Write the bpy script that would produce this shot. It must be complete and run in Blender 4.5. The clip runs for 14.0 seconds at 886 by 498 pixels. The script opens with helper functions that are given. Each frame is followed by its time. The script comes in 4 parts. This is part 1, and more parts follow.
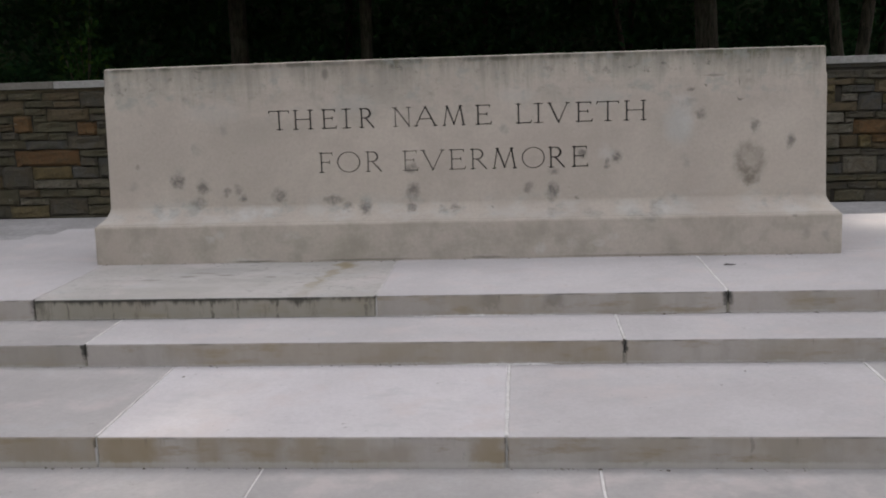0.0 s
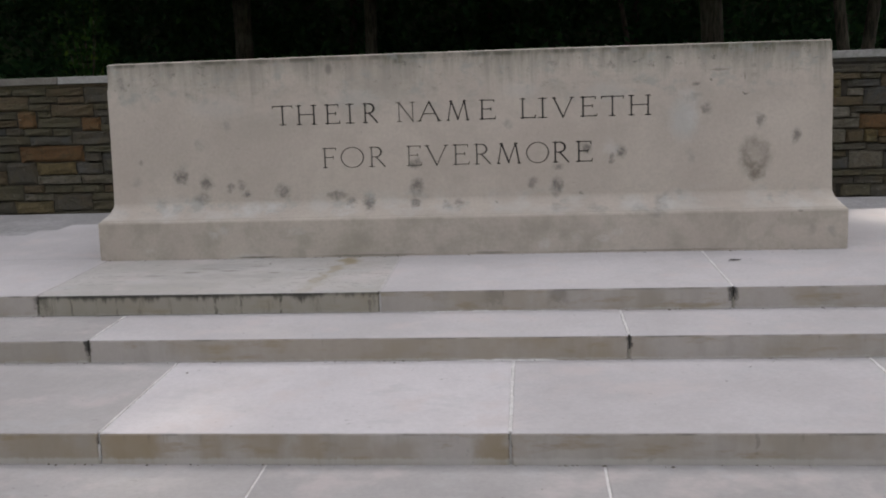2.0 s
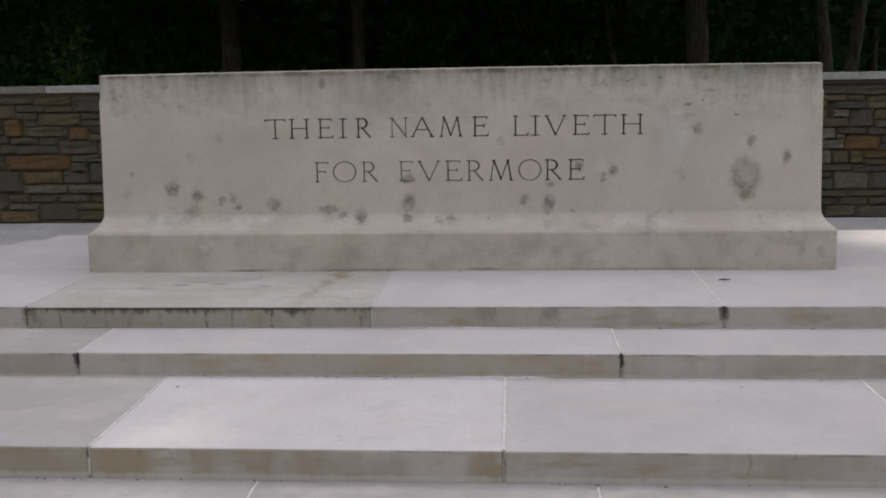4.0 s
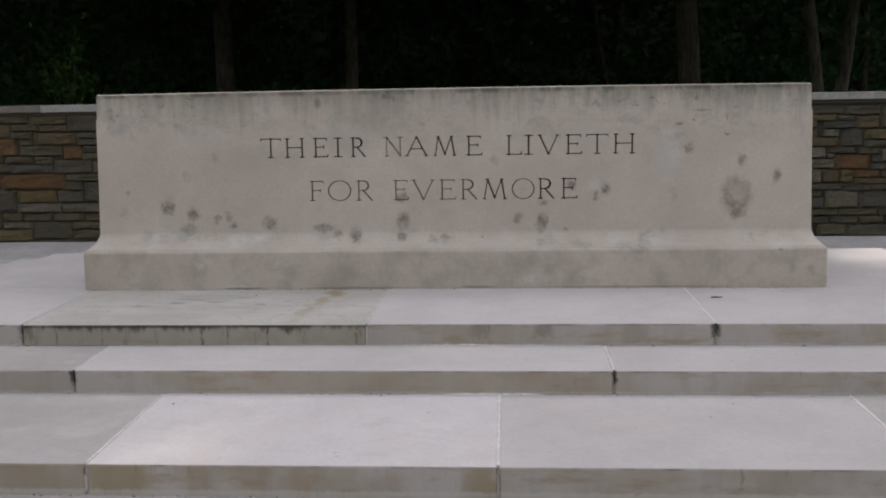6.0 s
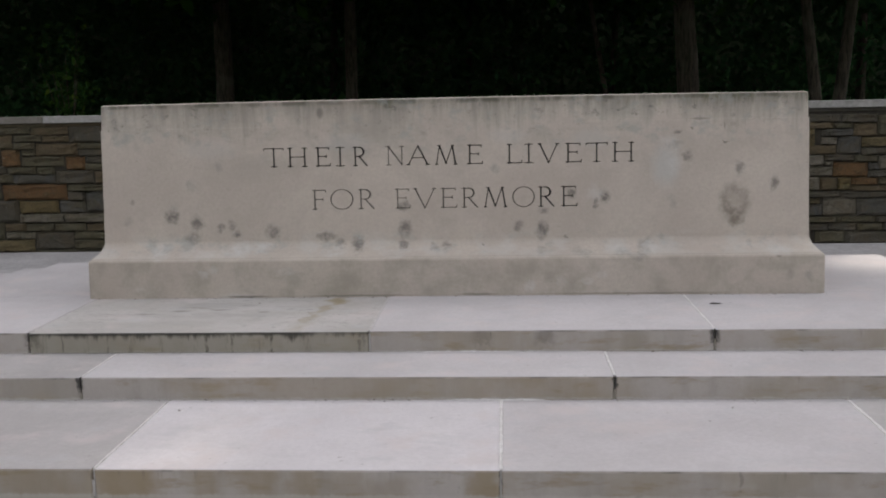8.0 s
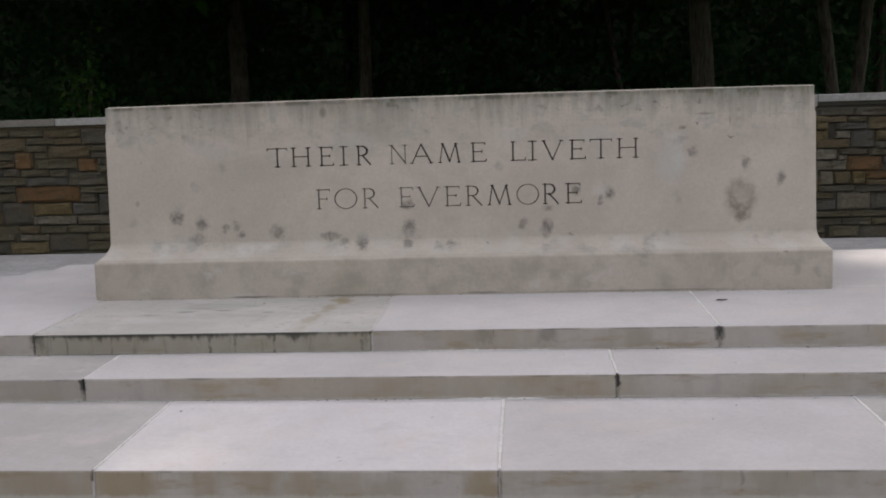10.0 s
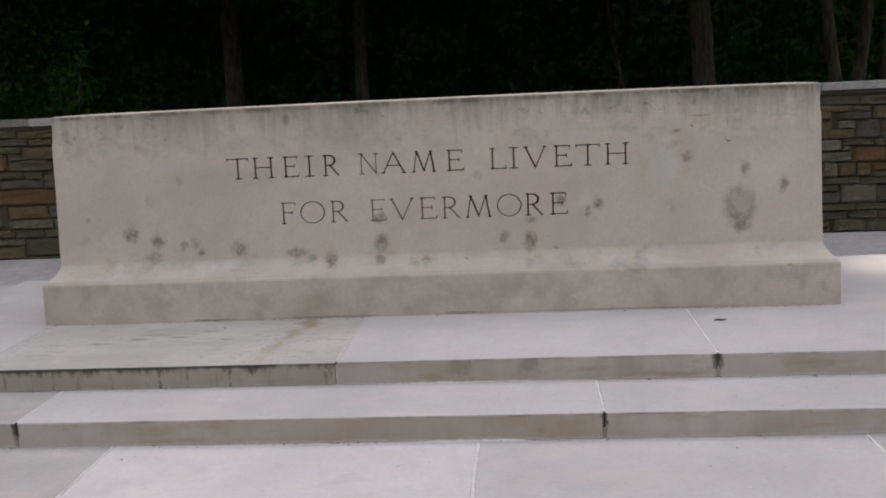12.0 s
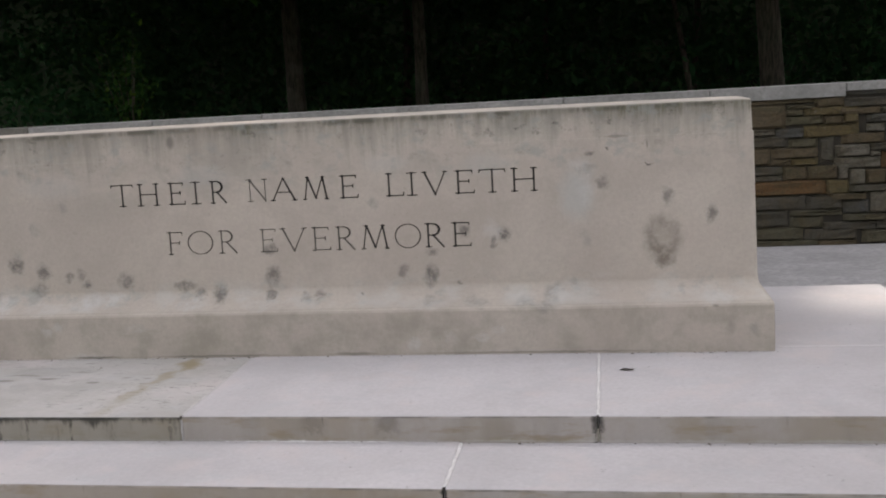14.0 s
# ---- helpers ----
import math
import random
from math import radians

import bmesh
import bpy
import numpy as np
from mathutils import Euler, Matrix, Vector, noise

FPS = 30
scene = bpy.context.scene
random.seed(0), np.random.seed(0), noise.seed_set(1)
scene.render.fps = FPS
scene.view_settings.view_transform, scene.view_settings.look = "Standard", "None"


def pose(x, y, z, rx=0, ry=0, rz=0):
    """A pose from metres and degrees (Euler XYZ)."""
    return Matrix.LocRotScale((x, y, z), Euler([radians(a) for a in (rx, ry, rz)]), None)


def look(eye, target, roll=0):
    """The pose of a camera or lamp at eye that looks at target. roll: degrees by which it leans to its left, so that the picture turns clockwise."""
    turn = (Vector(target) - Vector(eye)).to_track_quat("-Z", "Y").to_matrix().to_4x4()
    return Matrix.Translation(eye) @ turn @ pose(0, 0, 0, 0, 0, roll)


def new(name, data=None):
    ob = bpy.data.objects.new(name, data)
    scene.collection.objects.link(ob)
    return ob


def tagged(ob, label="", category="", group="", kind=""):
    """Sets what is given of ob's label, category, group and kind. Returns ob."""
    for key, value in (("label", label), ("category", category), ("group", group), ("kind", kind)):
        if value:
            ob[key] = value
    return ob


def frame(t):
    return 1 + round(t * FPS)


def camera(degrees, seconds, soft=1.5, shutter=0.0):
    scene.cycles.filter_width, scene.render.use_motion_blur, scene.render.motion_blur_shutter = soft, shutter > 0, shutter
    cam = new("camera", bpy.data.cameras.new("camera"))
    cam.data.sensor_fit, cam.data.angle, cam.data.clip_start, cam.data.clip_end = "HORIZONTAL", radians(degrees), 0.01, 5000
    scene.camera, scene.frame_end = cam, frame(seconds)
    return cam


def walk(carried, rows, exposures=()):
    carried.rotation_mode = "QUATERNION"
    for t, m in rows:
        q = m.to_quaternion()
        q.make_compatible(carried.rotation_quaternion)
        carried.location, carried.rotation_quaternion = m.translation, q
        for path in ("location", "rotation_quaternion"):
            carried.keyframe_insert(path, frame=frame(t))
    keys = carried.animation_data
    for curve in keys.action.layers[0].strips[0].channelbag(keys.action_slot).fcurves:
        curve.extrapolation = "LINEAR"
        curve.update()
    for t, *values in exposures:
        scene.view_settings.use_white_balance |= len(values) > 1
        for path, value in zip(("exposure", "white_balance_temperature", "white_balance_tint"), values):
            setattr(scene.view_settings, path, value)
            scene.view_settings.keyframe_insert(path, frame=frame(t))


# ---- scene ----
cam = camera(48.6, 14.0, 1.9)
PATH = [
    (0, (0.324, -4.662, 1.209), (0.157, -2.704, 0.834), -1.9),
    (0.5, (0.325, -4.657, 1.206), (0.153, -2.701, 0.826), -2.0),
    (1, (0.327, -4.658, 1.206), (0.162, -2.702, 0.824), -2.1),
    (1.5, (0.326, -4.652, 1.207), (0.153, -2.697, 0.824), -2.0),
    (2, (0.327, -4.647, 1.207), (0.15, -2.692, 0.823), -2.0),
    (2.5, (0.321, -4.645, 1.209), (0.153, -2.688, 0.83), -1.7),
    (3, (0.308, -4.645, 1.212), (0.148, -2.686, 0.843), -1.5),
    (5.5, (0.283, -4.673, 1.22), (0.159, -2.706, 0.884), -0.6),
    (6, (0.287, -4.686, 1.219), (0.158, -2.715, 0.9), -1.0),
    (6.5, (0.286, -4.703, 1.22), (0.156, -2.729, 0.924), -1.0),
    (7, (0.285, -4.72, 1.218), (0.158, -2.746, 0.928), -1.0),
    (7.5, (0.282, -4.732, 1.218), (0.149, -2.757, 0.929), -1.0),
    (8, (0.281, -4.735, 1.219), (0.153, -2.762, 0.919), -1.2),
    (10.5, (0.367, -4.696, 1.215), (0.194, -2.726, 0.912), -1.8),
    (11, (0.383, -4.588, 1.198), (0.212, -2.616, 0.911), -1.4),
    (11.5, (0.391, -4.406, 1.265), (0.237, -2.434, 0.971), -1.4),
    (12, (0.441, -4.319, 1.293), (0.272, -2.354, 0.962), -2.7),
    (12.5, (0.618, -4.185, 1.301), (0.39, -2.224, 0.982), -2.0),
    (13, (0.783, -4.064, 1.371), (0.493, -2.119, 1.011), -3.4),
    (13.5, (0.972, -3.925, 1.362), (0.675, -1.976, 1.028), -2.6),
    (14, (1.186, -3.803, 1.36), (0.851, -1.861, 1.022), -3.4),
]
EXPOSURES = [(0.0, 1.48, 6930, 13.5), (3.0, 1.48, 6930, 13.5), (5.5, 1.46, 6950, 13.5), (8.0, 1.54, 6950, 13.5), (11.0, 1.56, 6950, 13.5), (12.5, 1.63, 6990, 14.5), (14.0, 1.7, 6990, 14.5)]
walk(cam, [(t, look(eye, target, roll)) for t, eye, target, roll in PATH], EXPOSURES)

# ---- light ----
world = bpy.data.worlds.new("sky")
scene.world = world
world.use_nodes = True
wn = world.node_tree
sky = wn.nodes.new("ShaderNodeTexSky")
sky.sky_type = "NISHITA"
sky.sun_disc = False
SUN_ELEVATION, SUN_AZIMUTH = 43.0, 14.0
sky.sun_elevation, sky.sun_rotation = radians(SUN_ELEVATION), radians(SUN_AZIMUTH)
sky.air_density, sky.dust_density = 1.0, 2.5
haze = wn.nodes.new("ShaderNodeHueSaturation")
haze.inputs["Saturation"].default_value = 0.3
wn.links.new(sky.outputs[0], haze.inputs["Color"])
wn.links.new(haze.outputs[0], wn.nodes["Background"].inputs[0])
wn.nodes["Background"].inputs[1].default_value = 0.15
sun = new("sun", bpy.data.lights.new("sun", "SUN"))
sun.data.energy, sun.data.angle, sun.data.color = 0.95, radians(1.1), (1.0, 0.945, 0.87)
az, el = radians(SUN_AZIMUTH), radians(SUN_ELEVATION)
sun.matrix_world = look((12 * math.sin(az) * math.cos(el), 12 * math.cos(az) * math.cos(el), 12 * math.sin(el)), (0, 0, 0))


# ---- materials ----
def material(name):
    m = bpy.data.materials.new(name)
    m.use_nodes = True
    return m, m.node_tree, m.node_tree.nodes["Principled BSDF"]


def node(tree, kind, **values):
    n = tree.nodes.new(kind)
    for key, value in values.items():
        n.inputs[key.replace("_", " ")].default_value = value
    return n


def position(tree):
    return tree.nodes.new("ShaderNodeNewGeometry").outputs["Position"]


def noise_of(tree, vector, scale, detail=4.0, rough=0.55, distortion=0.0):
    n = node(tree, "ShaderNodeTexNoise", Scale=scale, Detail=detail, Roughness=rough, Distortion=distortion)
    tree.links.new(vector, n.inputs["Vector"])
    return n.outputs["Fac"]


def scaled(tree, vector, by):
    n = tree.nodes.new("ShaderNodeVectorMath")
    n.operation = "MULTIPLY"
    tree.links.new(vector, n.inputs[0])
    n.inputs[1].default_value = by
    return n.outputs[0]


def calc(tree, operation, a, b=0.5, clamp=False):
    n = tree.nodes.new("ShaderNodeMath")
    n.operation, n.use_clamp = operation, clamp
    for i, v in enumerate((a, b)):
        if isinstance(v, (int, float)):
            n.inputs[i].default_value = v
        else:
            tree.links.new(v, n.inputs[i])
    return n.outputs[0]


def band(tree, value, low, high, to_low=0.0, to_high=1.0):
    n = tree.nodes.new("ShaderNodeMapRange")
    n.interpolation_type = "SMOOTHSTEP"
    tree.links.new(value, n.inputs["Value"])
    for key, v in (("From Min", low), ("From Max", high), ("To Min", to_low), ("To Max", to_high)):
        n.inputs[key].default_value = v
    return n.outputs["Result"]


def mix(tree, fac, a, b, blend="MIX"):
    n = tree.nodes.new("ShaderNodeMix")
    n.data_type, n.blend_type = "RGBA", blend
    for sock, v in ((n.inputs[0], fac), (n.inputs[6], a), (n.inputs[7], b)):
        if isinstance(v, (int, float)):
            sock.default_value = v
        elif isinstance(v, tuple):
            sock.default_value = (*v, 1.0)
        else:
            tree.links.new(v, sock)
    return n.outputs[2]


def relief(tree, shader, height, strength, distance):
    b = node(tree, "ShaderNodeBump", Strength=strength, Distance=distance)
    tree.links.new(height, b.inputs["Height"])
    tree.links.new(b.outputs["Normal"], shader.inputs["Normal"])


def random_of(tree):
    return tree.nodes.new("ShaderNodeObjectInfo").outputs["Random"]


def spot_group():
    """A soft blotch: 1 at its centre, 0 at its rim."""
    g = bpy.data.node_groups.new("blotch", "ShaderNodeTree")
    for n, k in (("P", "NodeSocketVector"), ("C", "NodeSocketVector"), ("S", "NodeSocketVector")):
        g.interface.new_socket(n, in_out="INPUT", socket_type=k)
    g.interface.new_socket("Mask", in_out="OUTPUT", socket_type="NodeSocketFloat")
    i, o = g.nodes.new("NodeGroupInput"), g.nodes.new("NodeGroupOutput")
    s = g.nodes.new("ShaderNodeVectorMath")
    s.operation = "SUBTRACT"
    m = g.nodes.new("ShaderNodeVectorMath")
    m.operation = "MULTIPLY"
    le = g.nodes.new("ShaderNodeVectorMath")
    le.operation = "LENGTH"
    g.links.new(i.outputs[0], s.inputs[0])
    g.links.new(i.outputs[1], s.inputs[1])
    g.links.new(s.outputs[0], m.inputs[0])
    g.links.new(i.outputs[2], m.inputs[1])
    g.links.new(m.outputs[0], le.inputs[0])
    g.links.new(band(g, le.outputs["Value"], 1.25, 0.35), o.inputs[0])
    return g


BLOTCH = spot_group()


def blotches(tree, vector, spots, plane="xz"):
    """The strongest of all blotches (along x, along z or y, two radii, strength)."""
    out = None
    for a, b, ra, rb, strength in spots:
        n = tree.nodes.new("ShaderNodeGroup")
        n.node_tree = BLOTCH
        tree.links.new(vector, n.inputs[0])
        n.inputs[1].default_value = (a, 0, b) if plane == "xz" else (a, b, 0)
        n.inputs[2].default_value = (1 / ra, 0, 1 / rb) if plane == "xz" else (1 / ra, 1 / rb, 0)
        one = calc(tree, "MULTIPLY", n.outputs[0], strength)
        out = one if out is None else calc(tree, "MAXIMUM", out, one)
    return out


def wobbled(tree, p, scale, amount):
    n = node(tree, "ShaderNodeTexNoise", Scale=scale, Detail=4.0, Roughness=0.6)
    tree.links.new(p, n.inputs["Vector"])
    sub = tree.nodes.new("ShaderNodeVectorMath")
    sub.operation = "SUBTRACT"
    tree.links.new(n.outputs["Color"], sub.inputs[0])
    sub.inputs[1].default_value = (0.5, 0.5, 0.5)
    add = tree.nodes.new("ShaderNodeVectorMath")
    add.operation = "ADD"
    tree.links.new(p, add.inputs[0])
    tree.links.new(scaled(tree, sub.outputs[0], (amount, amount, amount)), add.inputs[1])
    return add.outputs[0]


def limestone(tree, light, dark, per_piece=0.0):
    """Pale dressed limestone: broad clouds, fine grain and pits. Returns its colour and height."""
    p = position(tree)
    cloud = band(tree, noise_of(tree, p, 2.3, 5, 0.6, 0.4), 0.3, 0.72)
    grain = noise_of(tree, p, 60, 6, 0.7)
    pits = band(tree, noise_of(tree, p, 130, 2, 0.5), 0.68, 0.78)
    col = mix(tree, cloud, dark, light)
    col = mix(tree, band(tree, grain, 0.3, 0.7, 0.0, 0.27), col, tuple(c * 0.72 for c in dark))
    mottle = band(tree, noise_of(tree, p, 9, 6, 0.65), 0.52, 0.74, 0.0, 0.2)
    col = mix(tree, mottle, col, tuple(c * 0.74 for c in dark))
    if per_piece:
        tone = band(tree, random_of(tree), 0.0, 1.0, 1 - per_piece, 1.0)
        comb = tree.nodes.new("ShaderNodeCombineColor")
        for i in range(3):
            tree.links.new(tone, comb.inputs[i])
        col = mix(tree, 1.0, col, comb.outputs[0], "MULTIPLY")
    height = calc(tree, "SUBTRACT", grain, calc(tree, "MULTIPLY", pits, 0.8))
    return p, col, height


# dark rounded marks on the block's face: along, height, half width, half height, strength
MARKS_LEFT = [
    (-1.601, 0.739, 0.017, 0.014, 0.6), (-1.393, 0.663, 0.038, 0.043, 0.8), (-1.27, 0.632, 0.034, 0.038, 0.75), (-1.292, 0.557, 0.048, 0.034, 0.65),
    (-1.154, 0.595, 0.022, 0.022, 0.6), (-1.094, 0.612, 0.026, 0.024, 0.5), (-1.072, 0.566, 0.02, 0.017, 0.8), (-0.885, 0.586, 0.044, 0.039, 0.7),
    (-0.612, 0.554, 0.055, 0.024, 0.7), (-0.544, 0.524, 0.031, 0.027, 0.65), (-0.451, 0.525, 0.034, 0.044, 0.8), (-0.223, 0.59, 0.038, 0.048, 0.95),
    (-0.23, 0.515, 0.02, 0.034, 0.8), (-0.22, 0.7, 0.031, 0.024, 0.8), (-0.073, 0.5, 0.022, 0.019, 0.6), (-0.018, 0.507, 0.027, 0.024, 0.6),
]
MARKS_RIGHT = [
    (0.344, 0.597, 0.026, 0.031, 0.7), (0.458, 0.576, 0.032, 0.044, 0.85), (0.469, 0.673, 0.026, 0.02, 0.6), (0.764, 0.744, 0.028, 0.036, 0.9), (0.728, 0.70, 0.014, 0.02, 0.8),
    (0.606, 0.757, 0.036, 0.03, 0.75), (1.17, 0.93, 0.026, 0.034, 0.6), (1.115, 1.043, 0.026, 0.01, 0.7), (1.186, 1.058, 0.01, 0.006, 1.0),
    (1.343, 0.995, 0.02, 0.005, 0.9), (1.416, 0.875, 0.026, 0.034, 0.6), (1.575, 0.789, 0.02, 0.038, 0.8), 
    (0.57, 0.539, 0.01, 0.01, 0.8), (0.168, 0.508, 0.012, 0.01, 0.8), (1.048, 0.533, 0.026, 0.017, 0.5),
]
PALE_GREY = [
    (-1.297, 0.823, 0.034, 0.034, 0.5), (-1.152, 0.915, 0.02, 0.027, 0.5), (-1.626, 0.644, 0.027, 0.024, 0.5), (-1.503, 0.525, 0.027, 0.022, 0.6),
    (-1.417, 0.507, 0.029, 0.022, 0.6), (-1.385, 0.717, 0.022, 0.02, 0.5), (0.232, 0.876, 0.024, 0.029, 0.6), (0.962, 0.503, 0.044, 0.034, 0.7),
    (0.844, 0.472, 0.046, 0.02, 0.7), (1.459, 0.498, 0.015, 0.026, 0.6), (1.094, 0.706, 0.022, 0.041, 0.4), (1.10, 0.985, 0.045, 0.02, 0.6), (0.655, 0.473, 0.05, 0.02, 0.6), (0.92, 0.46, 0.06, 0.022, 0.6), (1.73, 0.36, 0.02, 0.03, 0.5),
    (0.452, 0.485, 0.027, 0.027, 0.6),
]
# pale bluish lichen films and scoured spots, on the face, then on the plinth
PALE_FILM = [
    (-1.054, 0.499, 0.09, 0.03, 1.0), (-0.939, 0.505, 0.07, 0.03, 1.0), (-0.57, 0.485, 0.08, 0.025, 1.0), (-1.444, 0.487, 0.06, 0.03, 0.7), (-1.72, 0.49, 0.07, 0.03, 0.6), (-1.25, 0.48, 0.1, 0.025, 0.7),
    (0.72, 0.755, 0.04, 0.05, 0.7), (1.08, 0.973, 0.055, 0.06, 0.8), (1.10, 0.88, 0.04, 0.05, 0.7), (0.823, 0.49, 0.07, 0.02, 0.6), (0.99, 0.49, 0.05, 0.03, 0.7), (1.6, 0.475, 0.09, 0.015, 0.7),
]
PLINTH_FILM = [
    (-1.17, 0.409, 0.03, 0.02, 0.9), (-1.214, 0.39, 0.025, 0.02, 0.8), (-1.548, 0.326, 0.03, 0.02, 0.5), (-1.05, 0.283, 0.1, 0.012, 0.7), (0.395, 0.315, 0.03, 0.025, 0.9),
    (0.545, 0.342, 0.03, 0.025, 0.5), (0.682, 0.341, 0.03, 0.025, 0.8), (0.743, 0.369, 0.03, 0.025, 0.9), (-0.80, 0.40, 0.05, 0.02, 0.6), (-0.25, 0.485, 0.12, 0.02, 0.6), (0.43, 0.475, 0.10, 0.02, 0.5),
]
# dark specks; the long thin rows near 0.277 paint contact shade under the plinth
DARK_SPECKS_FOOT_SHADE = [(1.635, 0.363, 0.02, 0.03, 0.25), (1.579, 0.452, 0.014, 0.006, 0.6), (0.146, 0.279, 0.10, 0.008, 0.7), (-1.0, 0.276, 0.12, 0.006, 0.9), (0.9, 0.278, 0.5, 0.005, 0.6), (-0.45, 0.277, 0.3, 0.005, 0.7), (-0.3, 1.195, 0.012, 0.014, 0.9), (1.34, 1.07, 0.004, 0.02, 0.6), (-0.63, 1.17, 0.02, 0.03, 0.7), (1.226, 1.106, 0.05, 0.006, 0.6)]
RING = (1.395, 0.698, 0.078, 0.088)


def block_material():
    m, t, s = material("weathered_block")
    p, col, height = limestone(t, (0.56, 0.498, 0.431), (0.46, 0.405, 0.349))
    sep = t.nodes.new("ShaderNodeSeparateXYZ")
    t.links.new(p, sep.inputs[0])
    z = sep.outputs["Z"]
    facing = t.nodes.new("ShaderNodeSeparateXYZ")
    t.links.new(t.nodes.new("ShaderNodeNewGeometry").outputs["Normal"], facing.inputs[0])
    upright = band(t, facing.outputs["Z"], 0.75, 0.35)
    # grey wash and fine streaks that run down from the top edge
    streak = noise_of(t, scaled(t, p, (24, 2, 1.6)), 1.0, 6, 0.65)
    broad = noise_of(t, scaled(t, p, (2.6, 1, 1.2)), 1.0, 4, 0.6)
    reach = calc(t, "ADD", z, calc(t, "MULTIPLY", calc(t, "SUBTRACT", streak, 0.5), 0.34))
    reach = calc(t, "ADD", reach, calc(t, "MULTIPLY", calc(t, "SUBTRACT", broad, 0.5), 0.34))
    wash = band(t, reach, 1.05, 1.27, 0.0, 0.7)
    col = mix(t, calc(t, "MULTIPLY", wash, upright), col, (0.195, 0.19, 0.16))
    patch = band(t, noise_of(t, scaled(t, p, (1.6, 1, 2.6)), 1.7, 5, 0.65, 0.5), 0.47, 0.66)
    col = mix(t, calc(t, "MULTIPLY", patch, band(t, z, 0.74, 1.15, 0.0, 0.36)), col, (0.235, 0.235, 0.205))
    fleck = band(t, noise_of(t, scaled(t, p, (1, 1, 1.3)), 17, 7, 0.78), 0.545, 0.66)
    col = mix(t, calc(t, "MULTIPLY", calc(t, "MULTIPLY", fleck, band(t, patch, 0.0, 1.0, 0.45, 1.0)), calc(t, "MULTIPLY", upright, band(t, z, 0.96, 1.2, 0.0, 0.95))), col, (0.10, 0.10, 0.085))
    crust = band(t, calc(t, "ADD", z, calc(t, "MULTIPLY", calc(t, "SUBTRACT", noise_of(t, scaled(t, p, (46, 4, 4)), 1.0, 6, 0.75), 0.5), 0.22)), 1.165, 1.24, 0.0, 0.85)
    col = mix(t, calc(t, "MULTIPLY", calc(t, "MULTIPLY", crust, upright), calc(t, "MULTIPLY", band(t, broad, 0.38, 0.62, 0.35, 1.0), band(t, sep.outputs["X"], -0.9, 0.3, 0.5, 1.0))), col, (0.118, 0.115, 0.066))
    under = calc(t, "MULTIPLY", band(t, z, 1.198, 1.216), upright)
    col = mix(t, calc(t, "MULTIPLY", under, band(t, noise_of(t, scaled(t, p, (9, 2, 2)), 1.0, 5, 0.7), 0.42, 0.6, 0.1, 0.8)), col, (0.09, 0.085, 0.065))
    # pale line of the tooled margin
    line = calc(t, "MULTIPLY", band(t, z, 1.098, 1.103), band(t, z, 1.112, 1.107))
    col = mix(t, calc(t, "MULTIPLY", line, band(t, broad, 0.4, 0.65, 0.0, 0.08)), col, (0.55, 0.52, 0.47))
    wob = wobbled(t, p, 26, 0.05)
    wob = wobbled(t, wob, 9, 0.05)
    grainy = band(t, noise_of(t, p, 34, 6, 0.78), 0.36, 0.60, 0.3, 1.0)
    dark = calc(t, "MAXIMUM", blotches(t, wob, MARKS_LEFT), blotches(t, wob, MARKS_RIGHT))
    col = mix(t, calc(t, "MULTIPLY", dark, calc(t, "MULTIPLY", grainy, 0.92)), col, (0.085, 0.082, 0.075))
    soft = blotches(t, wob, PALE_GREY)
    col = mix(t, calc(t, "MULTIPLY", soft, calc(t, "MULTIPLY", grainy, 0.8)), col, (0.20, 0.205, 0.195))
    # bluish lichen films: a washed patch beside the lettering and a mottle low on the face
    lichen = blotches(t, wob, [(1.06, 0.88, 0.075, 0.11, 0.8), (0.70, 1.02, 0.12, 0.05, 0.4), (0.30, 1.04, 0.10, 0.04, 0.4), (-0.5, 1.02, 0.14, 0.05, 0.4), (-1.2, 1.0, 0.16, 0.06, 0.4)])
    col = mix(t, calc(t, "MULTIPLY", lichen, 0.6), col, (0.46, 0.475, 0.46))
    mottle = band(t, noise_of(t, scaled(t, p, (1.0, 1, 1.4)), 8.5, 6, 0.7), 0.52, 0.66)
    near_foot = calc(t, "MULTIPLY", band(t, z, 0.46, 0.49), band(t, z, 0.61, 0.52))
    near_top = band(t, z, 0.92, 1.05)
    col = mix(t, calc(t, "MULTIPLY", mottle, calc(t, "MULTIPLY", calc(t, "MAXIMUM", near_foot, near_top), 0.5)), col, (0.30, 0.315, 0.295))
    x0, z0, rx, rz = RING
    whole = blotches(t, wob, [(x0, z0, rx * 1.05, rz * 1.1, 1.0)])
    hole = blotches(t, wob, [(x0, z0 + 0.01, rx * 0.68, rz * 0.66, 0.62)])
    ring = calc(t, "SUBTRACT", whole, hole, True)
    ring = calc(t, "MAXIMUM", ring, blotches(t, wob, [(x0 + 0.008, z0 - 0.083, 0.042, 0.04, 0.85)]))
    col = mix(t, calc(t, "MULTIPLY", ring, band(t, noise_of(t, p, 40, 4, 0.7), 0.30, 0.60, 0.5, 0.9)), col, (0.11, 0.092, 0.066))
    blush = band(t, noise_of(t, p, 1.5, 4, 0.6), 0.45, 0.68)
    col = mix(t, calc(t, "MULTIPLY", blush, 0.35), col, (0.43, 0.365, 0.315))
    stipple = band(t, noise_of(t, p, 42, 5, 0.75), 0.62, 0.72)
    col = mix(t, calc(t, "MULTIPLY", stipple, 0.3), col, (0.22, 0.20, 0.17))
    # pale scoured patches low on the face and green tinge at the foot
    low = calc(t, "MULTIPLY", band(t, z, 0.455, 0.48), band(t, z, 0.61, 0.51))
